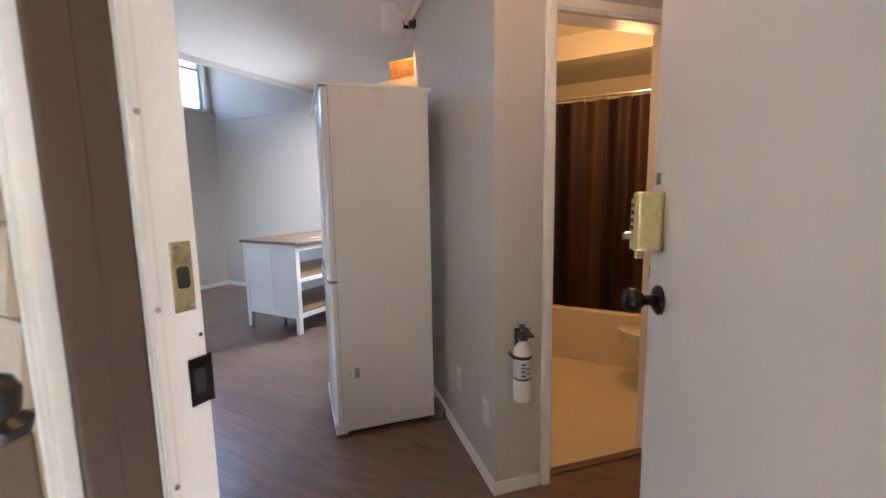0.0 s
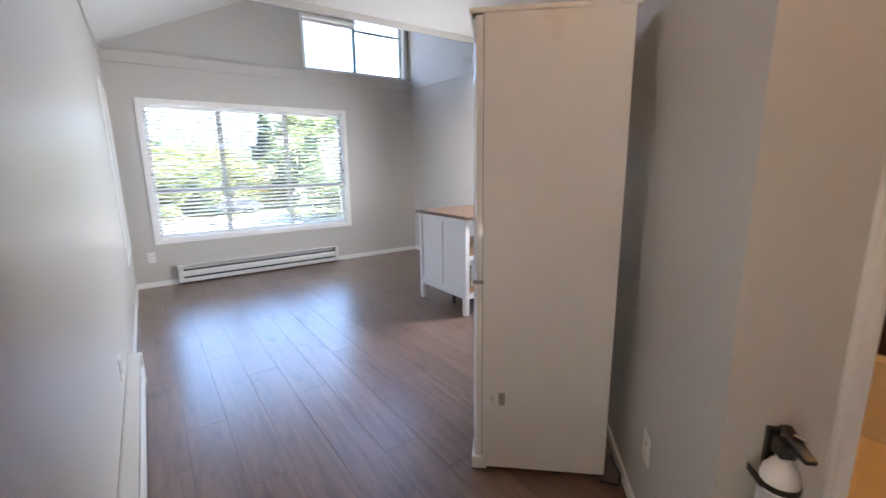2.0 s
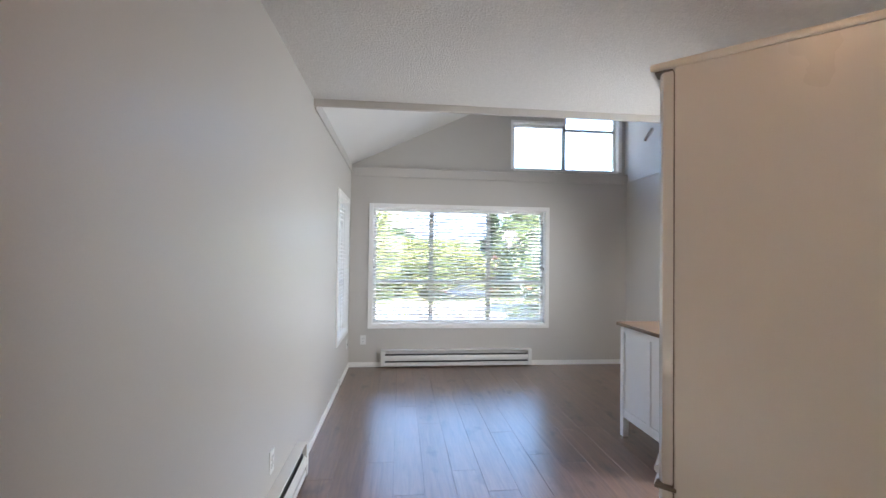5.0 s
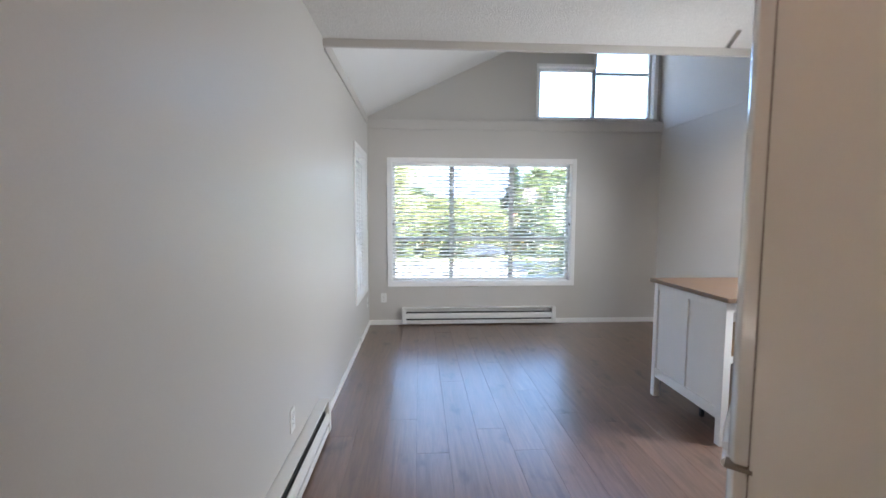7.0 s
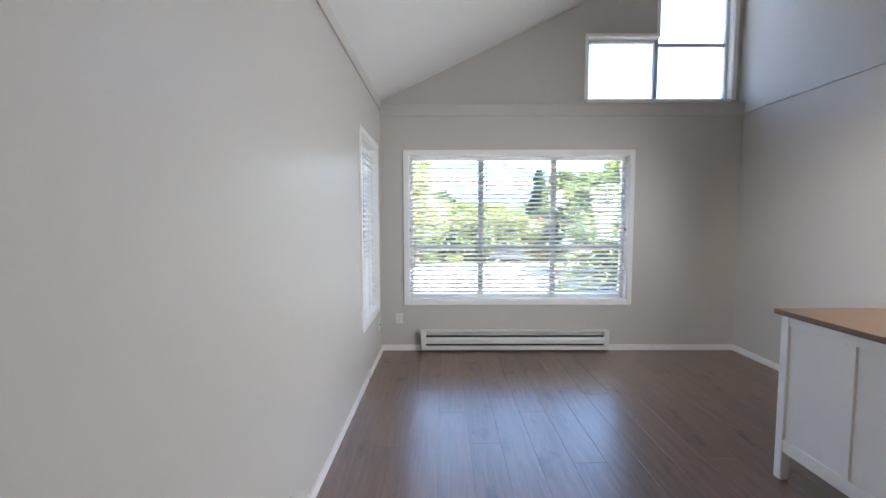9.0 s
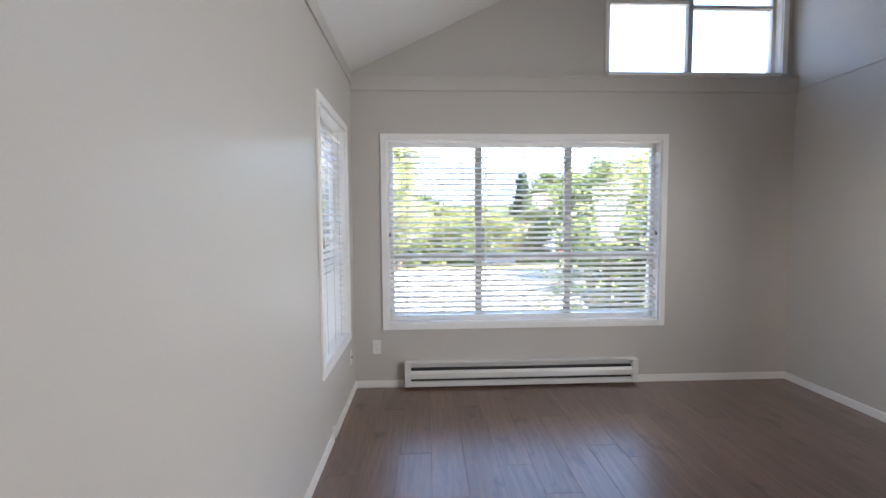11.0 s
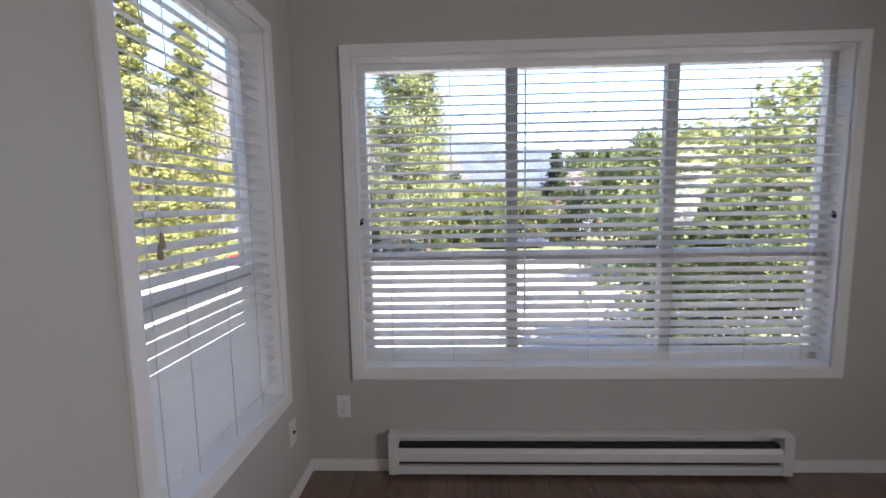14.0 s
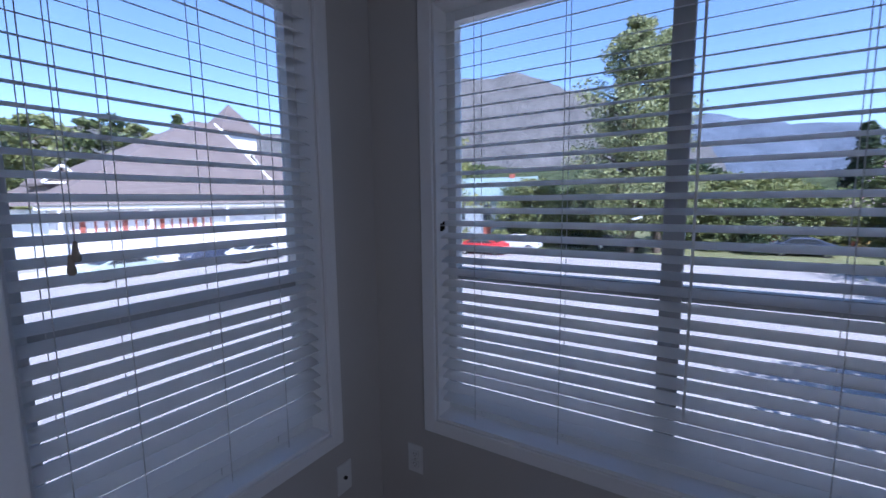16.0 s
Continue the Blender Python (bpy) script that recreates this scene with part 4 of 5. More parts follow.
socket(Matrix.Translation((0, 0.549, 0.343)) @ west, "white duplex wall socket beside the window corner")
socket(Matrix.Translation((-5.842, YL, 0.329)), "white wall plate with a dark jack", False, "wall plate")
socket(Matrix.Translation((-2.90, YL, 0.362)), "white duplex wall socket above the heater")
for v, z in ((0.458, 0.339), (0.092, 0.34)):
    socket(OB @ pose(0, v, z, 0, 0, 90), "white duplex wall socket low on the oblique wall")
cl = thing("cable_clip", pose(-5.20, YL + 0.011, 0.062), "small white cable box on the skirting board", "cable box")
part("case", boxes((-0.02, 0.02, -0.011, 0.014, -0.02, 0.035), bevel=0.004), PLASTIC, cl)
part("lead", rod(bmesh.new(), (0.0, 0.004, -0.02), (0.0, 0.006, -0.05), 0.004, 8), GREYP, cl)

# ---- fire extinguisher ----


def extinguisher():
    e = thing("fire_extinguisher", OB @ pose(0.100, -0.052, 0.449), "small white fire extinguisher with black valve on a wall bracket", "fire extinguisher")
    R = 0.037
    part("cylinder", lathe(bmesh.new(), [(0.030, 0.0), (R, 0.008), (R, 0.205), (0.034, 0.225), (0.022, 0.245), (0.014, 0.252), (0.014, 0.27)], 28), WHITE, e, "", True)
    part("band", lathe(bmesh.new(), [(R + 0.0005, 0.188), (R + 0.002, 0.189), (R + 0.002, 0.201), (R + 0.0005, 0.202)], 28), BLACK, e, "black strap")
    lab = part("label", lathe(bmesh.new(), [(R + 0.0003, 0.105), (R + 0.0008, 0.106), (R + 0.0008, 0.182), (R + 0.0003, 0.183)], 28), mat("extinguisher_label", (0.55, 0.55, 0.54), 0.5, vary=0.3, scale=60, fine=200), e, "grey printed label")
    part("label_stripe", lathe(bmesh.new(), [(R + 0.0009, 0.100), (R + 0.0014, 0.101), (R + 0.0014, 0.106), (R + 0.0009, 0.107)], 28), BLACK, lab)
    for i, (a, z) in enumerate(((-1.9, 0.17), (-1.9, 0.155), (-1.9, 0.14), (-1.35, 0.15), (-1.35, 0.13), (-1.9, 0.122))):
        c, s = math.cos(a), math.sin(a)
        part("print", box(bmesh.new(), -0.008, 0.008, -0.0006, 0.0006, -0.003, 0.003, 0, Matrix.Translation(((R + 0.0012) * c, (R + 0.0012) * s, z)) @ Matrix.Rotation(a + math.pi / 2, 4, 'Z')), RED if i == 4 else BLACK, lab)
    part("valve", boxes((-0.016, 0.016, -0.018, 0.018, 0.262, 0.298), bevel=0.005), BLACK, e, "black valve")
    bm = bmesh.new()
    box(bm, -0.012, 0.012, -0.075, 0.02, 0.0, 0.010, 0.004, pose(0.004, 0, 0.312, 14, 0, 0))
    box(bm, -0.010, 0.010, -0.07, 0.01, 0.0, 0.008, 0.003, pose(0.004, 0, 0.286, -6, 0, 0))
    part("lever", bm, BLACK, e, "black levers")
    part("gauge", rod(bmesh.new(), (0.014, -0.005, 0.282), (0.028, -0.01, 0.284), 0.013, 16), RED, e, "red gauge")
    part("pin_ring", rod(bmesh.new(), (0.0, -0.02, 0.325), (0.02, -0.03, 0.318), 0.004, 8), CHROME, e)
    part("bracket", boxes((-0.012, 0.012, 0.036, 0.052, 0.02, 0.30), (-0.040, -0.037, -0.01, 0.05, 0.185, 0.204), bevel=0.002), BLACK, e, "black wall bracket")


extinguisher()

# ---- kitchen corner ----


def kitchen():
    c = thing("wall_cabinet", pose(-1.667, 2.585, 0), "cream kitchen wall cabinet with a basket on top", "cabinet")
    CAB = mat("cream_cabinet", (0.62, 0.50, 0.34), 0.45, vary=0.04, scale=4)
    part("body", boxes((-0.33, -0.002, 0.0, 1.2, 1.42, 2.13), bevel=0.003), CAB, c)
    for i in range(3):
        d = part("cabinet_door", boxes((-0.35, -0.332, 0.003 + i * 0.4, 0.397 + i * 0.4, 1.425, 2.125), bevel=0.003), CAB, c)
        part("handle", rod(bmesh.new(), (-0.365, 0.05 + i * 0.4, 1.47), (-0.365, 0.05 + i * 0.4, 1.57), 0.005, 8), CHROME, d)
    b = thing("wicker_basket", pose(-1.80, 2.81, 2.131), "orange-brown woven wicker basket on the wall cabinet", "basket")
    W, D, H = 0.125, 0.16, 0.125
    bm = bmesh.new()
    rnd = random.Random(4)

    def edge(s, z):
        k = 1.0 + 0.06 * z / H
        per = [(-W, -D), (W, -D), (W, D), (-W, D)]
        t = (s % 1.0) * 4
        i = int(t)
        f = t - i
        a, q = per[i], per[(i + 1) % 4]
        return Vector(((a[0] + (q[0] - a[0]) * f) * k, (a[1] + (q[1] - a[1]) * f) * k, z))
    rows, st = 11, 44
    for r in range(rows):
        z = 0.008 + H * r / rows
        for i in range(st):
            s0, s1 = i / st, (i + 1) / st
            o = 0.006 * (1 if (i + r) % 2 else -1)
            p0, p1 = edge(s0, z + rnd.uniform(-0.002, 0.002)), edge(s1, z + rnd.uniform(-0.002, 0.002))
            mid = (p0 + p1) / 2
            n = Vector((p1 - p0)).cross(Vector((0, 0, 1))).normalized()
            rod(bm, p0, mid + n * o, 0.0062, 5)
            rod(bm, mid + n * o, p1, 0.0062, 5)
    part("weave", bm, WICKER, b)
    bm = bmesh.new()
    for i in range(22):
        rod(bm, edge(i / 22, 0.0), edge(i / 22, H + 0.012), 0.0045, 5)
    part("stakes", bm, WICKER, b)
    bm = bmesh.new()
    for i in range(24):
        rod(bm, edge(i / 24, H + 0.008), edge((i + 1) / 24, H + 0.008), 0.010, 6)
    part("rim", bm, WICKER, b)
    part("bottom", boxes((-W + 0.01, W - 0.01, -D + 0.01, D - 0.01, 0.0, 0.008)), WICKER, b)
    t = thing("track_light", OB @ pose(-0.045, 1.27, 2.45), "white track light with a cylindrical spot on the wall", "lamp")
    part("track", boxes((-0.018, 0.018, -0.55, 0.06, -0.012, 0.012), bevel=0.003), PLASTIC, t)
    part("end_cap", boxes((-0.02, 0.02, 0.06, 0.085, -0.03, 0.016), bevel=0.003), BLACK, t, "dark end cap")
    part("wall_bracket", boxes((0.0, 0.045, -0.02, 0.02, -0.05, 0.0), bevel=0.003), BLACK, t)
    part("arm", rod(bmesh.new(), (-0.02, -0.02, 0.0), (-0.11, 0.0, 0.045), 0.012, 12), PLASTIC, t)
    M = Matrix.Translation((-0.125, 0.03, -0.085)) @ Matrix.Rotation(radians(8), 4, 'X')
    part("spot_head", lathe(bmesh.new(), [(0.046, 0.0), (0.050, 0.004), (0.050, 0.16), (0.042, 0.178), (0.02, 0.186)], 28, M), PLASTIC, t, "", True)
    part("bulb", lathe(bmesh.new(), [(0.040, 0.004), (0.040, 0.008), (0.0, 0.009)], 20, M), PORC, t)


kitchen()

# ---- outdoors ----
GZ = -3.2
EYE2 = Vector((-4.79, 1.44, 1.36))
ASPHALT = mat("pale_asphalt", (0.26, 0.245, 0.235), 0.85, vary=0.12, scale=0.4, fine=12, bump=0.2, depth=0.004)
GRASS = mat("dry_grass", (0.12, 0.125, 0.05), 0.9, vary=0.3, scale=0.25, fine=6, bump=0.4, depth=0.02)
CONC = mat("pale_concrete", (0.48, 0.46, 0.43), 0.8, vary=0.1, scale=1.5, fine=20, bump=0.2)
STUCCO = mat("white_stucco", (0.80, 0.78, 0.74), 0.8, vary=0.05, scale=0.6, fine=8, bump=0.2)
ROOF = mat("grey_brown_shingle", (0.13, 0.105, 0.095), 0.85, vary=0.18, scale=0.5, fine=9, bump=0.4, depth=0.02)
BRICK = mat("red_brown_panel", (0.30, 0.085, 0.055), 0.7, vary=0.12, scale=1.5, fine=12)
DARKGLASS = mat("dark_window", (0.03, 0.035, 0.04), 0.12, vary=0.05, bump=0)
BARK = mat("bark", (0.10, 0.075, 0.055), 0.9, vary=0.25, scale=3, fine=25, bump=0.5, depth=0.02)


def leaf_mat(name, a, b):
    m = bpy.data.materials.new(name)
    m.use_nodes = True
    nt = m.node_tree
    N, L = nt.nodes.new, nt.links.new
    p = nt.nodes["Principled BSDF"]
    g, cr = N("ShaderNodeNewGeometry"), N("ShaderNodeValToRGB")
    cr.color_ramp.elements[0].color, cr.color_ramp.elements[1].color = (*a, 1), (*b, 1)
    L(g.outputs["Random Per Island"], cr.inputs[0])
    L(cr.outputs[0], p.inputs["Base Color"])
    p.inputs["Roughness"].default_value = 0.55
    p.inputs["Specular IOR Level"].default_value = 0.3
    t, mx, out = N("ShaderNodeBsdfTranslucent"), N("ShaderNodeMixShader"), nt.nodes["Material Output"]
    L(cr.outputs[0], t.inputs[0])
    mx.inputs[0].default_value = 0.42
    L(p.outputs[0], mx.inputs[1])
    L(t.outputs[0], mx.inputs[2])
    L(mx.outputs[0], out.inputs[0])
    return m


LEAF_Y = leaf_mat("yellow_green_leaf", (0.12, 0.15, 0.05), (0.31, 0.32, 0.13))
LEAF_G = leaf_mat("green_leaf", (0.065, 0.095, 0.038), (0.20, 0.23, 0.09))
# brighter copy of LEAF_Y, sunlight put into the conifers' leaf colour
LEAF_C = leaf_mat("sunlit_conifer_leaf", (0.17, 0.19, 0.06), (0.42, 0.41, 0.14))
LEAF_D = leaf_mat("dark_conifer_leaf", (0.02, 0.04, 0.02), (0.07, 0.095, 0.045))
LEAF_P = leaf_mat("silver_poplar_leaf", (0.13, 0.16, 0.075), (0.40, 0.415, 0.20))

structure("ground", boxes((-4000, 3000, -4000, 3000, GZ - 0.5, GZ)), GRASS, "dry green ground reaching to the horizon", "ground")
structure("road", boxes((-37.5, -9.5, -150, 150, GZ, GZ + 0.02)), ASPHALT, "pale sunlit asphalt street", "road")
structure("road_lot", boxes((-9.5, 40, -33, -3.0, GZ, GZ + 0.016), (-37.5, -9.5, -33, -31, GZ + 0.02, GZ + 0.024)), ASPHALT, "pale asphalt car park beside the building", "car park")
structure("pavement", boxes((-40.5, -37.5, -30, 150, GZ, GZ + 0.14), (-9.5, -7.8, -3.0, 150, GZ, GZ + 0.14), (-40.5, 10, -36.0, -33.0, GZ, GZ + 0.14), bevel=0.02), CONC, "pale concrete pavement with a raised kerb", "pavement")
structure("wall_below", boxes((XW - 0.14, XB + 0.15, YL - 0.11, YR + 0.14, GZ, -0.1)), STUCCO, "wall of the storey below", "wall")

# landing outside the entrance; unseen roof and walls added to shade the door
structure("floor_landing", boxes((-4.3, 1.4, -1.6, YL - 0.157, -0.2, -0.06)), CONC, "concrete landing outside the entrance", "landing")
structure("ceiling_porch", boxes((-4.3, 1.4, -1.7, YL - 0.157, 2.56, 2.66)), TAN, "unseen brown ceiling over the landing, added to cut the skylight", "ceiling")
# dark brown on this unseen end keeps bounced light off the jamb
structure("wall_porch_end", boxes((1.3, 1.4, -1.6, YL - 0.157, -0.2, 2.56)), TAN, "unseen brown end wall of the landing, added to cut bounced light", "wall")
structure("wall_porch", boxes((-4.3, 1.4, -1.7, -1.6, -0.2, 2.52), (-4.3, -4.2, -1.6, -1.0, -0.2, 2.56)), SIDING, "unseen cream wall round the landing, added to block light", "wall")


def polar(az, dist):
    """A place on the ground, az degrees from -x towards +y, seen from the window corner."""
    a = radians(az)
    return (EYE2.x - dist * math.cos(a), EYE2.y + dist * math.sin(a))


def leaves(pts, size, rng, flat=0.5):
    """One mesh of small folded leaves at the points."""
    n = len(pts)
    d = rng.normal(size=(n, 3))
    d[:, 2] *= flat
    d /= np.linalg.norm(d, axis=1)[:, None]
    e = np.cross(d, rng.normal(size=(n, 3)))
    e /= np.linalg.norm(e, axis=1)[:, None]
    s = size * rng.uniform(0.6, 1.4, size=(n, 1))
    p = np.asarray(pts)
    quad = np.stack([p - d * s, p + e * s * 0.55, p + d * s, p - e * s * 0.55], 1).reshape(-1, 3)
    me = bpy.data.meshes.new("crown")
    f = np.arange(4 * n).reshape(-1, 4)
    me.from_pydata(quad.tolist(), [], f.tolist())
    return me


def tree(name, az, dist, height, width, leaf, label, shape="round", n=5000, size=0.25, seed=1, base=0.12, tops=1):
    """Tapered trunk, limbs, and a crown of leaf clumps round the limbs' ends."""
    rng = np.random.default_rng(seed)
    x, y = polar(az, dist)
    t = thing(name, pose(x, y, GZ), label, "tree", "trees outside")
    bm = bmesh.new()
    r0 = 0.018 * height
    tips = []
    lean = rng.uniform(-0.02, 0.02, 2)
    seg = 7
    P = [Vector((lean[0] * height * i / seg + rng.uniform(-.05, .05), lean[1] * height * i / seg + rng.uniform(-.05, .05), height * 0.96 * i / seg)) for i in range(seg + 1)]
    for i in range(seg):
        rod(bm, P[i], P[i + 1], r0 * (1 - i / seg) + 0.02, 8, r0 * (1 - (i + 1) / seg) + 0.02)
    part("trunk", bm, BARK, t)
    bm = bmesh.new()
    nl = 70 if shape != "round" else 34
    for i in range(nl):
        f = base + (0.97 - base) * (i + rng.uniform()) / nl
        if shape == "cone":
            rad = width / 2 * (1 - f) ** 0.8 * rng.uniform(0.55, 1.12)
            up = -0.1
        elif shape == "poplar":
            rad = width / 2 * (math.sin(math.pi * min(1, (1 - f) * 0.62 + 0.02)) ** 0.75) * rng.uniform(0.5, 1.15)
            up = 0.55
        else:
            g = (f - base) / (1 - base)
            rad = width / 2 * math.sqrt(max(0.03, 1 - (2 * g - 0.85) ** 2 / 1.35)) * rng.uniform(0.5, 1.1)
            up = 0.25
        a = i * 2.4 + rng.uniform(-0.5, 0.5)
        k = min(seg - 1, int(f / 0.96 * seg))
        o = P[k].lerp(P[k + 1], min(1, f / 0.96 * seg - k))
        tip = o + Vector((rad * math.cos(a), rad * math.sin(a), up * rad))
        rod(bm, o, tip, 0.035 * rad + 0.01, 5, 0.008)
        for q in (0.45, 0.7, 0.9, 1.0):
            tips.append((o.lerp(tip, q), 0.30 + 0.24 * rad))
    part("limbs", bm, BARK, t)
    c = np.array([list(p) for p, _ in tips])
    r = np.array([q for _, q in tips])
    idx = rng.integers(0, len(tips), n)
    off = rng.normal(size=(n, 3))
    off /= np.linalg.norm(off, axis=1)[:, None]
    pts = c[idx] + off * (r[idx] * rng.uniform(0.2, 1.0, n) ** 0.5)[:, None] * np.array([1.25, 1.25, 0.8])
    me = leaves(pts, size, rng)
    me.materials.append(leaf)
    ob = new("crown", me)
    ob.parent = t
    return t


tree("poplar_tree", -7.6, 38, 18.6, 8.8, LEAF_P, "tall slender poplar with pale silvery green leaves", "poplar", 36000, 0.13, 3, 0.06)
tree("poplar_tree", -4.6, 39, 17.8, 4.6, LEAF_P, "tall slender poplar with pale silvery green leaves", "poplar", 12000, 0.13, 4, 0.1)
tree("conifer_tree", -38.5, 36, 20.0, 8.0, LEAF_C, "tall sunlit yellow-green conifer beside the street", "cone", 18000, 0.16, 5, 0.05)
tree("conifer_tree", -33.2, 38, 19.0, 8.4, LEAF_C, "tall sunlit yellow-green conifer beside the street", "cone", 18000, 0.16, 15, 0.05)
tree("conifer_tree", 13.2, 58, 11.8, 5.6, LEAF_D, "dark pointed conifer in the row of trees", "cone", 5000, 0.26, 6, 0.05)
tree("leafy_tree", 17.0, 64, 12.0, 9.0, LEAF_G, "broad green tree in the row across the street", "round", 4500, 0.3, 7)
tree("leafy_tree", 21.0, 46, 9.6, 9.0, LEAF_G, "broad green tree in the row across the street", "round", 5500, 0.26, 8, 0.1)
tree("leafy_tree", 25.0, 34, 9.2, 9.5, LEAF_G, "broad green tree in the row across the street", "round", 7000, 0.2, 9, 0.08)
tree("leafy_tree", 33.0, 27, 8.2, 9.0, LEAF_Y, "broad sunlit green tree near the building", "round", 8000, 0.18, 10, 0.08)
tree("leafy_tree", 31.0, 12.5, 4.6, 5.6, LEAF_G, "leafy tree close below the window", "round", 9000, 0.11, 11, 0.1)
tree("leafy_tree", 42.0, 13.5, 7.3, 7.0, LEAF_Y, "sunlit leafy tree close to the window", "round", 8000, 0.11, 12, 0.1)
tree("leafy_tree", -19.3, 46, 6.5, 6.0, LEAF_Y, "low yellow-green tree across the street", "round", 4000, 0.2, 13, 0.05)
tree("leafy_tree", -13.8, 44, 5.6, 5.5, LEAF_Y, "low yellow-green tree across the street", "round", 4000, 0.2, 14, 0.05)
tree("leafy_tree", 0.6, 52, 6.8, 7.5, LEAF_Y, "low yellow-green tree across the street", "round", 4500, 0.22, 15, 0.05)
tree("leafy_tree", 6.2, 50, 6.4, 7.0, LEAF_Y, "low yellow-green tree across the street", "round", 4500, 0.22, 16, 0.05)
tree("leafy_tree", -30.3, 75, 11.0, 11.0, LEAF_G, "broad green tree behind the low house", "round", 4000, 0.35, 17, 0.05)
tree("leafy_tree", -1.5, 85, 10.0, 12.0, LEAF_D, "dark green tree far across the street", "round", 3500, 0.4, 18, 0.05)
for i, (az, d, h, w) in enumerate(((-3.0, 44, 4.6, 5.0), (-1.0, 46, 5.2, 5.0), (2.5, 45, 5.0, 5.5), (4.5, 43.5, 4.2, 4.5), (8.0, 46, 5.4, 5.5), (10.3, 45, 4.6, 4.5), (15.0, 48, 6.0, 6.0), (-16.3, 43, 4.4, 4.5), (-11.5, 45, 4.8, 5.0), (-22.0, 50, 6.0, 5.0))):
    tree("leafy_tree", az, d, h, w, LEAF_Y if i % 3 else LEAF_G, "low bushy yellow-green tree lining the street", "round", 3200, 0.17, 80 + i, 0.03)
for i, (az, d, h, w) in enumerate(((-76, 82, 17, 11), (-70, 84, 18.5, 10), (-67.5, 82, 17, 9), (-63.5, 88, 20.5, 9), (-80, 60, 13, 9), (-49, 80, 15, 12), (-44.5, 70, 13, 10), (-85, 66, 12, 10))):
    tree("leafy_tree" if i != 3 else "conifer_tree", az, d, h, w, LEAF_G if i % 2 else LEAF_Y, "tall green tree behind the large roof", "round" if i != 3 else "cone", 3800, 0.4, 30 + i, 0.1)


def shrub(az, dist, h, w, leaf, seed):
    rng = np.random.default_rng(seed)
    x, y = polar(az, dist)
    s = thing("shrub", pose(x, y, GZ), "low rounded garden shrub beside the pavement", "shrub", "shrubs")
    n = 1500
    a, u = rng.uniform(0, 2 * math.pi, n), rng.uniform(0, 1, n)
    r = w / 2 * np.sqrt(1 - (u * 0.9) ** 2) * rng.uniform(0.75, 1.1, n)
    me = leaves(np.stack([r * np.cos(a), r * np.sin(a), 0.1 + u * h], 1), 0.11, rng)
    me.materials.append(leaf)
    ob = new("crown", me)
    ob.parent = s
    part("stems", rod(bmesh.new(), (0, 0, 0), (0, 0, h * 0.7), 0.05, 6), BARK, s)


for i, (az, d, h, w) in enumerate(((-3, 41, 1.1, 2.0), (1, 42, 0.9, 1.8), (5, 41.5, 1.2, 2.4), (9, 44, 1.4, 2.2), (-19, 42, 1.6, 2.6), (-14, 41, 1.2, 2.0), (13, 46, 1.5, 3.0), (-24, 43, 1.4, 2.2))):
    shrub(az, d, h, w, (LEAF_G, LEAF_Y, LEAF_D)[i % 3], 60 + i)

# woods beyond the houses
rngw = np.random.default_rng(77)
NW = 42000
aw = np.radians(rngw.uniform(-98, 72, NW))
cl = (np.sin(aw * 61) + np.sin(aw * 37 + 1) + np.sin(aw * 143 + 2)) / 3
dw = rngw.uniform(88, 170, NW)
hw = (5.2 + 2.4 * cl + 0.018 * (dw - 88)) * rngw.uniform(0.02, 1, NW) ** 0.7
mw = leaves(np.stack([EYE2.x - dw * np.cos(aw), EYE2.y + dw * np.sin(aw), GZ + hw], 1), 0.75, rngw)
mw.materials.append(LEAF_G)
tagged(new("woods", mw), "far belt of mixed green woods", "woods", kind="stuff")

# far hills


def hills(name, dist, az0, az1, heights, color, label, seed):
    """A ridge round the horizon: elevation in degrees at even steps of az0..az1."""
    rng = np.random.default_rng(seed)
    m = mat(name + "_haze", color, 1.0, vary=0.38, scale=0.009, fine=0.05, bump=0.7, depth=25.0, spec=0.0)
    bm = bmesh.new()
    n, rows = 150, 14
    grid = []
    for i in range(n + 1):
        f = i / n
        az = az0 + (az1 - az0) * f
        q = f * (len(heights) - 1)
        k = min(int(q), len(heights) - 2)
        w = q - k
        w = w * w * (3 - 2 * w)
        el = heights[k] * (1 - w) + heights[k + 1] * w
        el += 0.35 * noise.noise((az * 0.35, seed, 0)) + 0.18 * noise.noise((az * 1.3, seed, 3)) + 0.08 * noise.noise((az * 4.3, seed, 7))
        col = []
        for j in range(rows + 1):
            g = j / rows
            d = dist * (1 - 0.55 * (1 - g)) * (1 + 0.05 * noise.noise((az * 0.25, g * 4, seed)))
            z = GZ + (dist * math.tan(radians(max(el, 0.3))) + 1.4 - GZ) * g ** 1.25 * (1 + 0.10 * (1 - g) * noise.noise((az * 0.4, g * 5, seed + 2)))
            a = radians(az)
            col.append(bm.verts.new((EYE2.x - d * math.cos(a), EYE2.y + d * math.sin(a), z)))
        grid.append(col)
    for a, b in zip(grid, grid[1:]):
        for j in range(rows):
            bm.faces.new((a[j], a[j + 1], b[j + 1], b[j]))
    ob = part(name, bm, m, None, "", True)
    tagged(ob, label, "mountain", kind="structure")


hills("backdrop_mountain", 2600, -100, 6, [5, 6, 7, 7.5, 8, 8, 8, 8.5, 10, 13, 15.5, 15.8, 13.6, 10.8, 6.5, 1.0], (0.105, 0.103, 0.100), "hazy grey-blue rocky mountain", 2)
# the blue here is aerial haze painted into the hills' own colour
hills("backdrop_far_hills", 3400, -20, 75, [7.5, 8.6, 9.4, 7.4, 5.6, 5.0, 4.6, 4.2, 4.0, 4, 4], (0.088, 0.108, 0.14), "distant hills with blue haze put into their colour", 5)
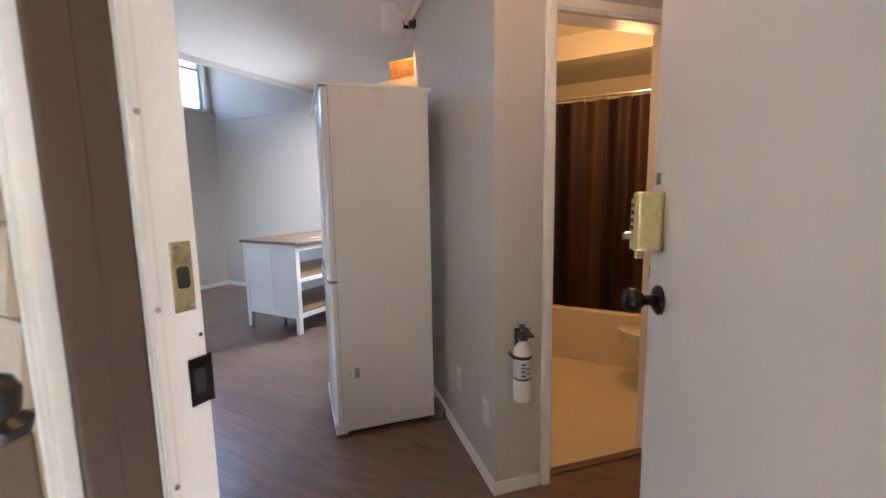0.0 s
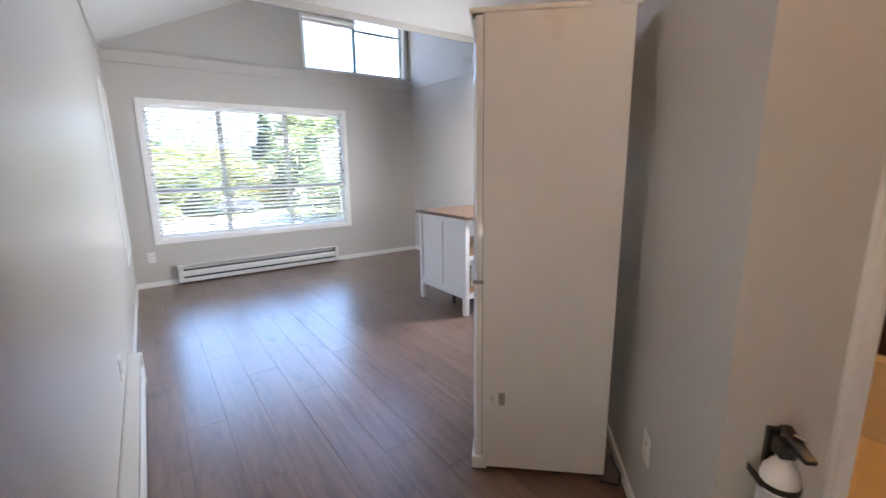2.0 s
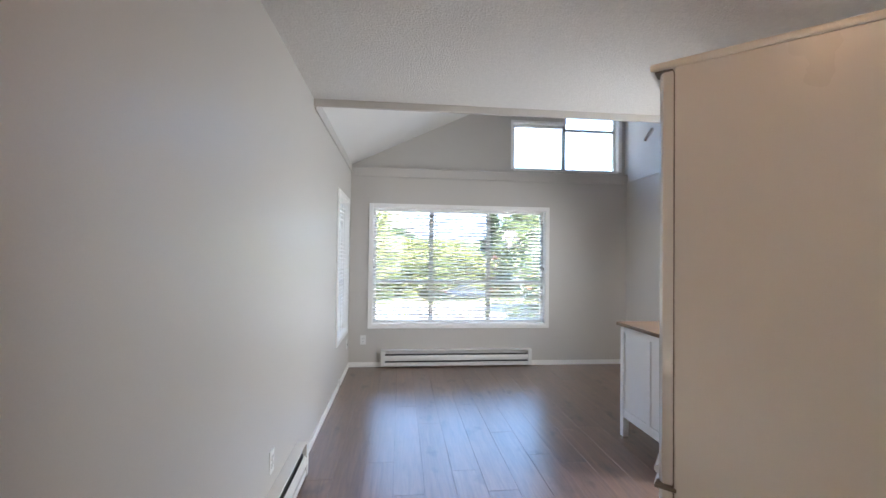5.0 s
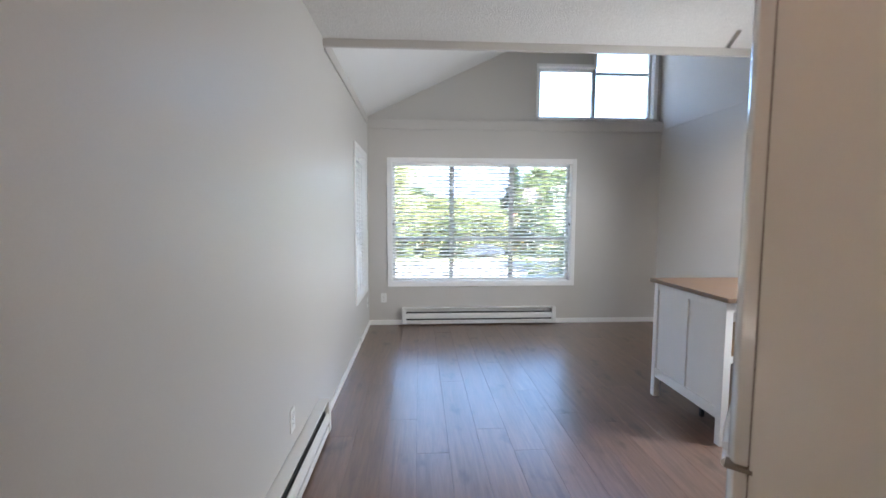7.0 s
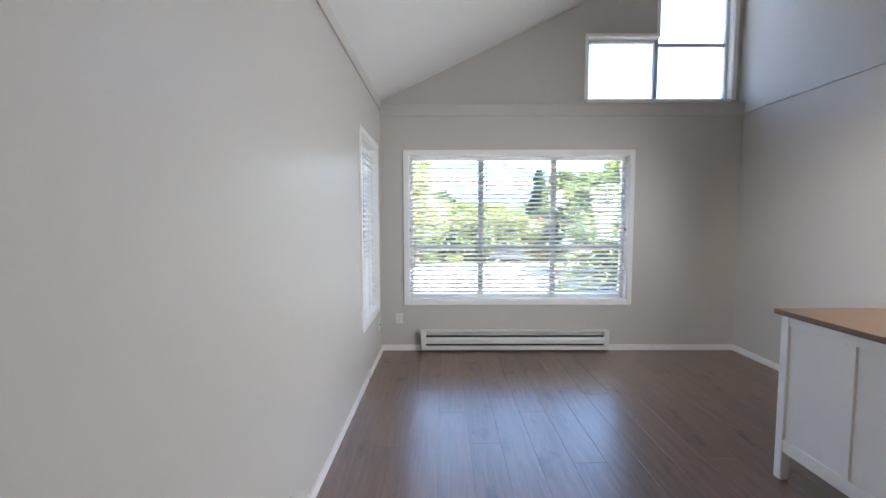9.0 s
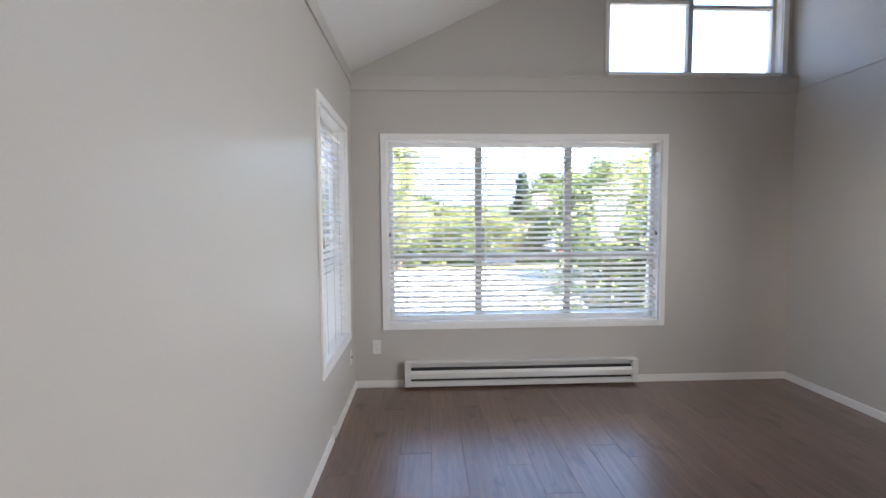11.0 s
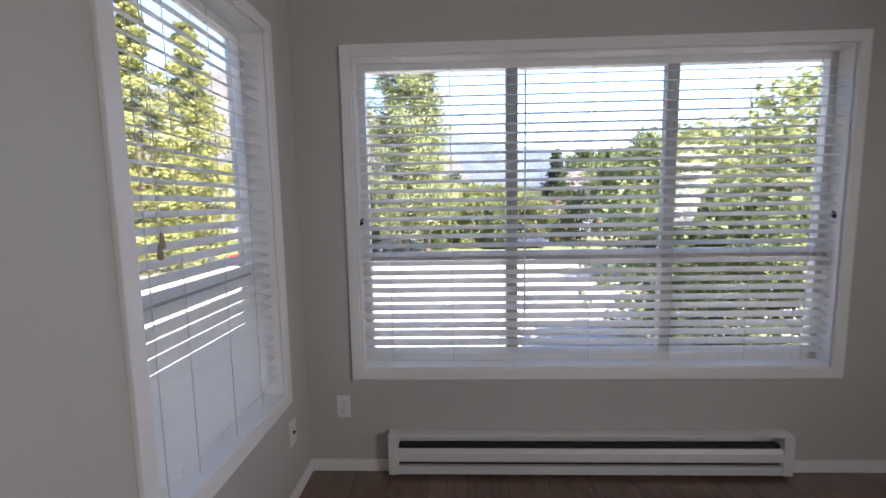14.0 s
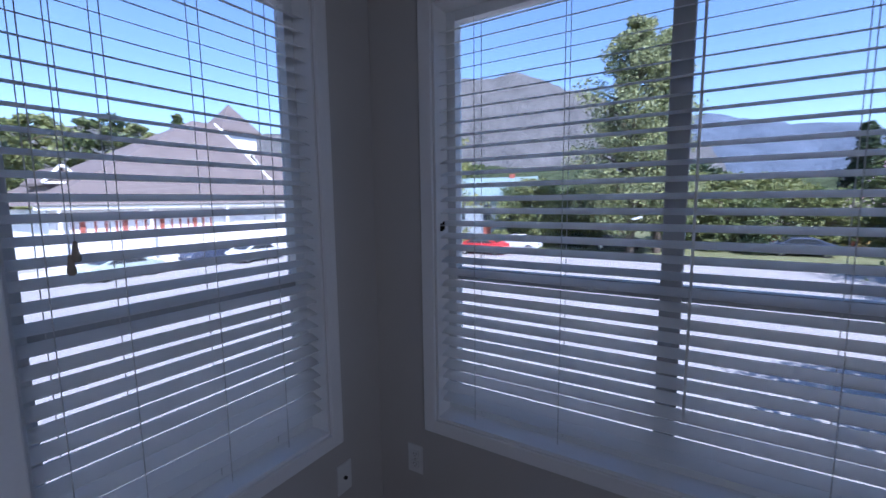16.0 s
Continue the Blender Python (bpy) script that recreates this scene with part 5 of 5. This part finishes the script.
hills("backdrop_wooded_slope", 420, -100, 75, [3.2, 3.6, 3.4, 3.0, 3.6, 4.4, 4.8, 4.0, 3.0, 2.4, 2.0, 2.2, 2.4, 2.2, 2.0, 2.2], (0.050, 0.062, 0.034), "wooded green slope", 9)


def gable_roof(bm, x0, x1, y0, y1, z, rise, over=0.5, hip=0.0, axis="x"):
    """Ridge along x (or y); hip draws the ridge's ends in."""
    x0, x1, y0, y1 = x0 - over, x1 + over, y0 - over, y1 + over
    if axis == "x":
        ym = (y0 + y1) / 2
        r = [(x0 + hip, ym), (x1 - hip, ym)]
    else:
        xm = (x0 + x1) / 2
        r = [(xm, y0 + hip), (xm, y1 - hip)]
    e = [bm.verts.new((x, y, z)) for x, y in ((x0, y0), (x1, y0), (x1, y1), (x0, y1))]
    lo = [bm.verts.new((x, y, z - 0.22)) for x, y in ((x0, y0), (x1, y0), (x1, y1), (x0, y1))]
    a, b = [bm.verts.new((x, y, z + rise)) for x, y in r]
    if axis == "x":
        fs = [(e[0], e[1], b, a), (e[1], e[2], b), (e[2], e[3], a, b), (e[3], e[0], a)]
    else:
        fs = [(e[0], e[1], a), (e[1], e[2], b, a), (e[2], e[3], b), (e[3], e[0], a, b)]
    for f in fs:
        bm.faces.new(f)
    for i in range(4):
        bm.faces.new((e[i], e[(i + 1) % 4], lo[(i + 1) % 4], lo[i]))
    bm.faces.new(lo)
    return bm


def big_building():
    b = thing("large_building", pose(1.5, 0, GZ), "long white building with a wide grey-brown hipped roof and red-brown panels", "building")
    x0, x1, y0, y1 = -36.2, -16.7, -54.0, -38.0
    H = 4.25
    part("wall", boxes((x0, x1, y0, y1, 0, H)), STUCCO, b)
    bm = bmesh.new()
    o = 0.9
    e = [bm.verts.new(v) for v in ((x0 - o, y0 - o, H + 0.25), (x1 + o, y0 - o, H + 0.25), (x1 + o, y1 + o, H + 0.25), (x0 - o, y1 + o, H + 0.25))]
    p, q = bm.verts.new((-34.0, -46, H + 9.2)), bm.verts.new((-31.5, -46, H + 9.2))
    for f in ((e[0], e[1], q, p), (e[1], e[2], q), (e[2], e[3], p, q), (e[3], e[0], p), (e[3], e[2], e[1], e[0])):
        bm.faces.new(f)
    part("roof", bm, ROOF, b, "grey-brown shingle roof")
    part("wing", boxes((-54, x0, -60.0, -45.0, 0, H)), STUCCO, b)
    part("wing_roof", gable_roof(bmesh.new(), -54, x0 + 4, -60, -45, H + 0.2, 7.0, 0.7, 4.0), ROOF, b, "grey-brown shingle roof")
    part("fascia", boxes((x0 - 0.92, x1 + 0.92, y1 + 0.9, y1 + 0.96, H - 0.02, H + 0.30), (x0 - 0.96, x0 - 0.9, y0, y1 + 0.9, H - 0.02, H + 0.30)), STUCCO, b, "white fascia")
    part("red_band", boxes((-28.8, -17.2, y1, y1 + 0.12, 3.52, 3.72)), BRICK, b, "red-brown band")
    n = 16
    for i in range(n):
        x = -28.3 + i * 0.68
        wide = 0.34 if i % 4 == 2 else 0.12
        part("panel", boxes((x, x + wide, y1, y1 + 0.1, 2.35, 3.52)), BRICK, b, "red-brown upright panel")
    for x in (-36.0, -29.5, -23.0, -17.2):
        part("post", boxes((x, x + 0.18, y1 + 0.75, y1 + 0.93, 0, H)), STUCCO, b)
    # dormers and the taller pyramid roof behind
    for dx, dy, w, hz, rise in ((-18.9, -42.0, 2.0, 6.3, 1.3), (-38.4, -46.5, 2.0, 8.8, 1.7)):
        d = part("dormer", boxes((dx - w / 2, dx + w / 2, dy - 4, dy, hz - 1.4, hz)), ROOF, b)
        trim = bmesh.new()
        for sx in (-1, 1):
            rod(trim, (dx + sx * (w / 2 + 0.3), dy + 0.3, hz), (dx, dy + 0.3, hz + rise + 0.1), 0.13, 6)
        rod(trim, (dx - w / 2 - 0.3, dy + 0.28, hz), (dx + w / 2 + 0.3, dy + 0.28, hz), 0.10, 6)
        part("rake_trim", trim, STUCCO, d, "white rake boards")
        bm = bmesh.new()
        gable_roof(bm, dx - w / 2, dx + w / 2, dy - 5, dy, hz, rise, 0.25, 0, "y")
        part("dormer_roof", bm, ROOF, d)
    hip = [Vector((-34.0, -46, H + 9.2)), Vector((x0 - o, y1 + o, H + 0.25))]
    part("hip_trim", rod(bmesh.new(), hip[0], hip[0].lerp(hip[1], 0.72), 0.14, 6), STUCCO, b, "white hip board")
    part("eaves_gutter", rod(bmesh.new(), (x0 - 0.9, y1 + 1.02, H + 0.32), (x1 + 0.9, y1 + 1.02, H + 0.32), 0.09, 6), GREYP, b, "dark eaves gutter")
    part("tower", boxes((-46.0, -41.0, -61, -56, 0, 14.6)), STUCCO, b)
    bm = bmesh.new()
    prism(bm, [(-46.6, -61.6), (-40.4, -61.6), (-40.4, -55.4), (-46.6, -55.4)], 14.6, 14.8)
    apex = bm.verts.new((-43.5, -58.5, 18.9))
    c = [bm.verts.new(v) for v in ((-46.6, -61.6, 14.8), (-40.4, -61.6, 14.8), (-40.4, -55.4, 14.8), (-46.6, -55.4, 14.8))]
    for i in range(4):
        bm.faces.new((c[i], c[(i + 1) % 4], apex))
    part("tower_roof", bm, ROOF, b)


big_building()


def house(az, dist, w, d, h, rise, wallm, roofm, label, rot=0):
    x, y = polar(az, dist)
    b = thing("house", pose(x, y, GZ, 0, 0, rot), label, "house", "houses across the street")
    part("wall", boxes((-d / 2, d / 2, -w / 2, w / 2, 0, h)), wallm, b)
    part("roof", gable_roof(bmesh.new(), -d / 2, d / 2, -w / 2, w / 2, h + 0.1, rise, 0.5, 0.0, "y"), roofm, b)
    bm = bmesh.new()
    for yy in (-w / 2, w / 2):
        v = [bm.verts.new(p) for p in ((-d / 2, yy, h), (d / 2, yy, h), (0, yy, h + rise * d / (d + 1)))]
        bm.faces.new(v)
    part("gable", bm, wallm, b)
    k = max(2, int(w / 2.6))
    for i in range(k):
        yy = -w / 2 + w * (i + 0.5) / k
        part("window", boxes((d / 2, d / 2 + 0.04, yy - 0.5, yy + 0.5, h * 0.45, h * 0.8)), DARKGLASS, b)
    part("door", boxes((d / 2, d / 2 + 0.05, -0.45, 0.45, 0, 2.0)), BRICK, b)
    part("chimney", boxes((-0.3, 0.3, w * 0.2, w * 0.2 + 0.6, h, h + rise + 0.5)), BRICK, b)


BLUEGREY = mat("blue_grey_siding", (0.30, 0.33, 0.37), 0.7, vary=0.06)
YELLOWW = mat("ochre_siding", (0.55, 0.36, 0.12), 0.7, vary=0.06)
DARKROOF = mat("dark_purple_roof", (0.12, 0.085, 0.10), 0.8, vary=0.15)
TEALROOF = mat("teal_grey_roof", (0.17, 0.23, 0.23), 0.7, vary=0.12)
house(-24.8, 55, 10, 8, 4.9, 2.4, BLUEGREY, TEALROOF, "low blue-grey house with a shallow teal roof", 12)
house(12.2, 54, 4, 4, 3.0, 1.4, YELLOWW, ROOF, "small ochre house between the trees")
house(17.2, 62, 10, 8, 5.6, 3.2, BLUEGREY, DARKROOF, "house with a dark roof half hidden by trees")
house(6.5, 47, 5, 4, 2.2, 1.5, STUCCO, ROOF, "small white outbuilding with a grey roof")

# parked cars
RUBBER = mat("tyre_rubber", (0.02, 0.02, 0.02), 0.8, vary=0.1)


def car(az, dist, rot, paint, label):
    x, y = polar(az, dist)
    c = thing("parked_car", pose(x, y, GZ + 0.025, 0, 0, rot), label, "car", "parked cars")
    prof = [(-2.15, 0.35), (-2.2, 0.62), (-2.1, 0.86), (-1.35, 0.95), (-0.75, 1.38), (0.65, 1.42), (1.45, 0.98), (2.1, 0.88), (2.2, 0.6), (2.15, 0.33)]
    bm = bmesh.new()
    prism(bm, [(a, b) for a, b in prof], -0.82, 0.82, Matrix(((1, 0, 0, 0), (0, 0, 1, 0), (0, 1, 0, 0), (0, 0, 0, 1))))
    bmesh.ops.bevel(bm, geom=bm.edges[:], offset=0.09, segments=3, profile=0.5, affect='EDGES')
    part("body", bm, paint, c, "", True)
    for s in (-1, 1):
        bm = bmesh.new()
        prism(bm, [(-1.15, 0.97), (-0.70, 1.31), (0.58, 1.34), (1.18, 1.0)], 0.818 * s, 0.826 * s, Matrix(((1, 0, 0, 0), (0, 0, 1, 0), (0, 1, 0, 0), (0, 0, 0, 1))))
        part("side_window", bm, DARKGLASS, c)
        for wx in (-1.3, 1.35):
            wh = part("wheel", rod(bmesh.new(), (wx, s * 0.66, 0.31), (wx, s * 0.85, 0.31), 0.31, 24), RUBBER, c, "black tyre")
            part("rim", rod(bmesh.new(), (wx, s * 0.85, 0.31), (wx, s * 0.862, 0.31), 0.19, 16), CHROME, wh)
    for a, bq in (((-1.42, 0.985), (-0.80, 1.40)), ((1.50, 1.0), (0.72, 1.43))):
        d = Vector((bq[0] - a[0], 0, bq[1] - a[1]))
        M = Matrix.Translation(((a[0] + bq[0]) / 2, 0, (a[1] + bq[1]) / 2)) @ Matrix.Rotation(-math.atan2(d.z, d.x), 4, 'Y')
        part("windscreen", box(bmesh.new(), -d.length * 0.42, d.length * 0.42, -0.68, 0.68, -0.01, 0.012, 0, M), DARKGLASS, c)
    for s in (-0.6, 0.6):
        part("headlight", boxes((2.13, 2.2, s - 0.16, s + 0.16, 0.62, 0.76), bevel=0.02), CHROME, c)
        part("tail_light", boxes((-2.2, -2.13, s - 0.16, s + 0.16, 0.66, 0.80), bevel=0.02), RED, c)


CARG = mat("pale_green_car_paint", (0.36, 0.42, 0.38), 0.25, vary=0.03, bump=0)
CARW = mat("silver_car_paint", (0.55, 0.56, 0.57), 0.25, vary=0.03, bump=0)
CARD = mat("dark_blue_car_paint", (0.05, 0.06, 0.09), 0.25, vary=0.03, bump=0)
car(-69.8, 32.5, 8, CARG, "pale green saloon car parked before the white building")
car(-56.2, 36.0, 4, CARW, "silver car parked before the white building")
car(-61.0, 37.0, 5, CARD, "dark car parked before the white building")
car(-26.4, 35.5, 96, RED, "bright red car parked across the street")
car(-21.8, 38.0, 92, CARW, "silver car parked across the street")
car(-9.0, 40.0, 90, CARD, "dark car parked across the street")
car(9.0, 42.0, 90, CARD, "dark car parked across the street")

# ---- floor ----
fl = structure("floor", boxes((XW, XB, YL - 0.02, YR, -0.1, -0.006)), JOINT, "dark smoked oak plank floor", "floor")
PW, PL = 0.19, 1.455
OFF = {0: 0.2, 1: 0.865, 2: 0.005, 3: 0.41, 4: 0.825, 5: 0.15, 6: 0.405}
PY0 = 0.41
meshes = {}
rng = random.Random(7)
for k in range(-1, 20):
    y0 = max(PY0 + PW * k, YL - 0.0)
    y1 = min(PY0 + PW * (k + 1), YR)
    if y1 - y0 < 0.02:
        continue
    off = OFF[k] if k in OFF else rng.uniform(0.05, 1.45)
    xs = [-3.595 + off + PL * i for i in range(-3, 5)]
    xs = [XW] + [x for x in xs if XW + 0.1 < x < 0.5] + [XB]
    for a, b in zip(xs, xs[1:]):
        key = (round(b - a, 3), round(y1 - y0, 3))
        if key not in meshes:
            bm = bmesh.new()
            g = 0.0006
            box(bm, g, b - a - g, g, y1 - y0 - g, -0.012, 0.0)
            top = [e for e in bm.edges if all(v.co.z > -0.001 for v in e.verts)]
            bmesh.ops.bevel(bm, geom=top, offset=0.0004, segments=1, profile=0.5, affect='EDGES')
            ob = part("plank", bm, PLANK, fl)
            meshes[key] = ob.data
        else:
            ob = new("plank", meshes[key])
            ob.parent = fl
        ob.location = (a, y0, rng.uniform(-0.0004, 0.0))
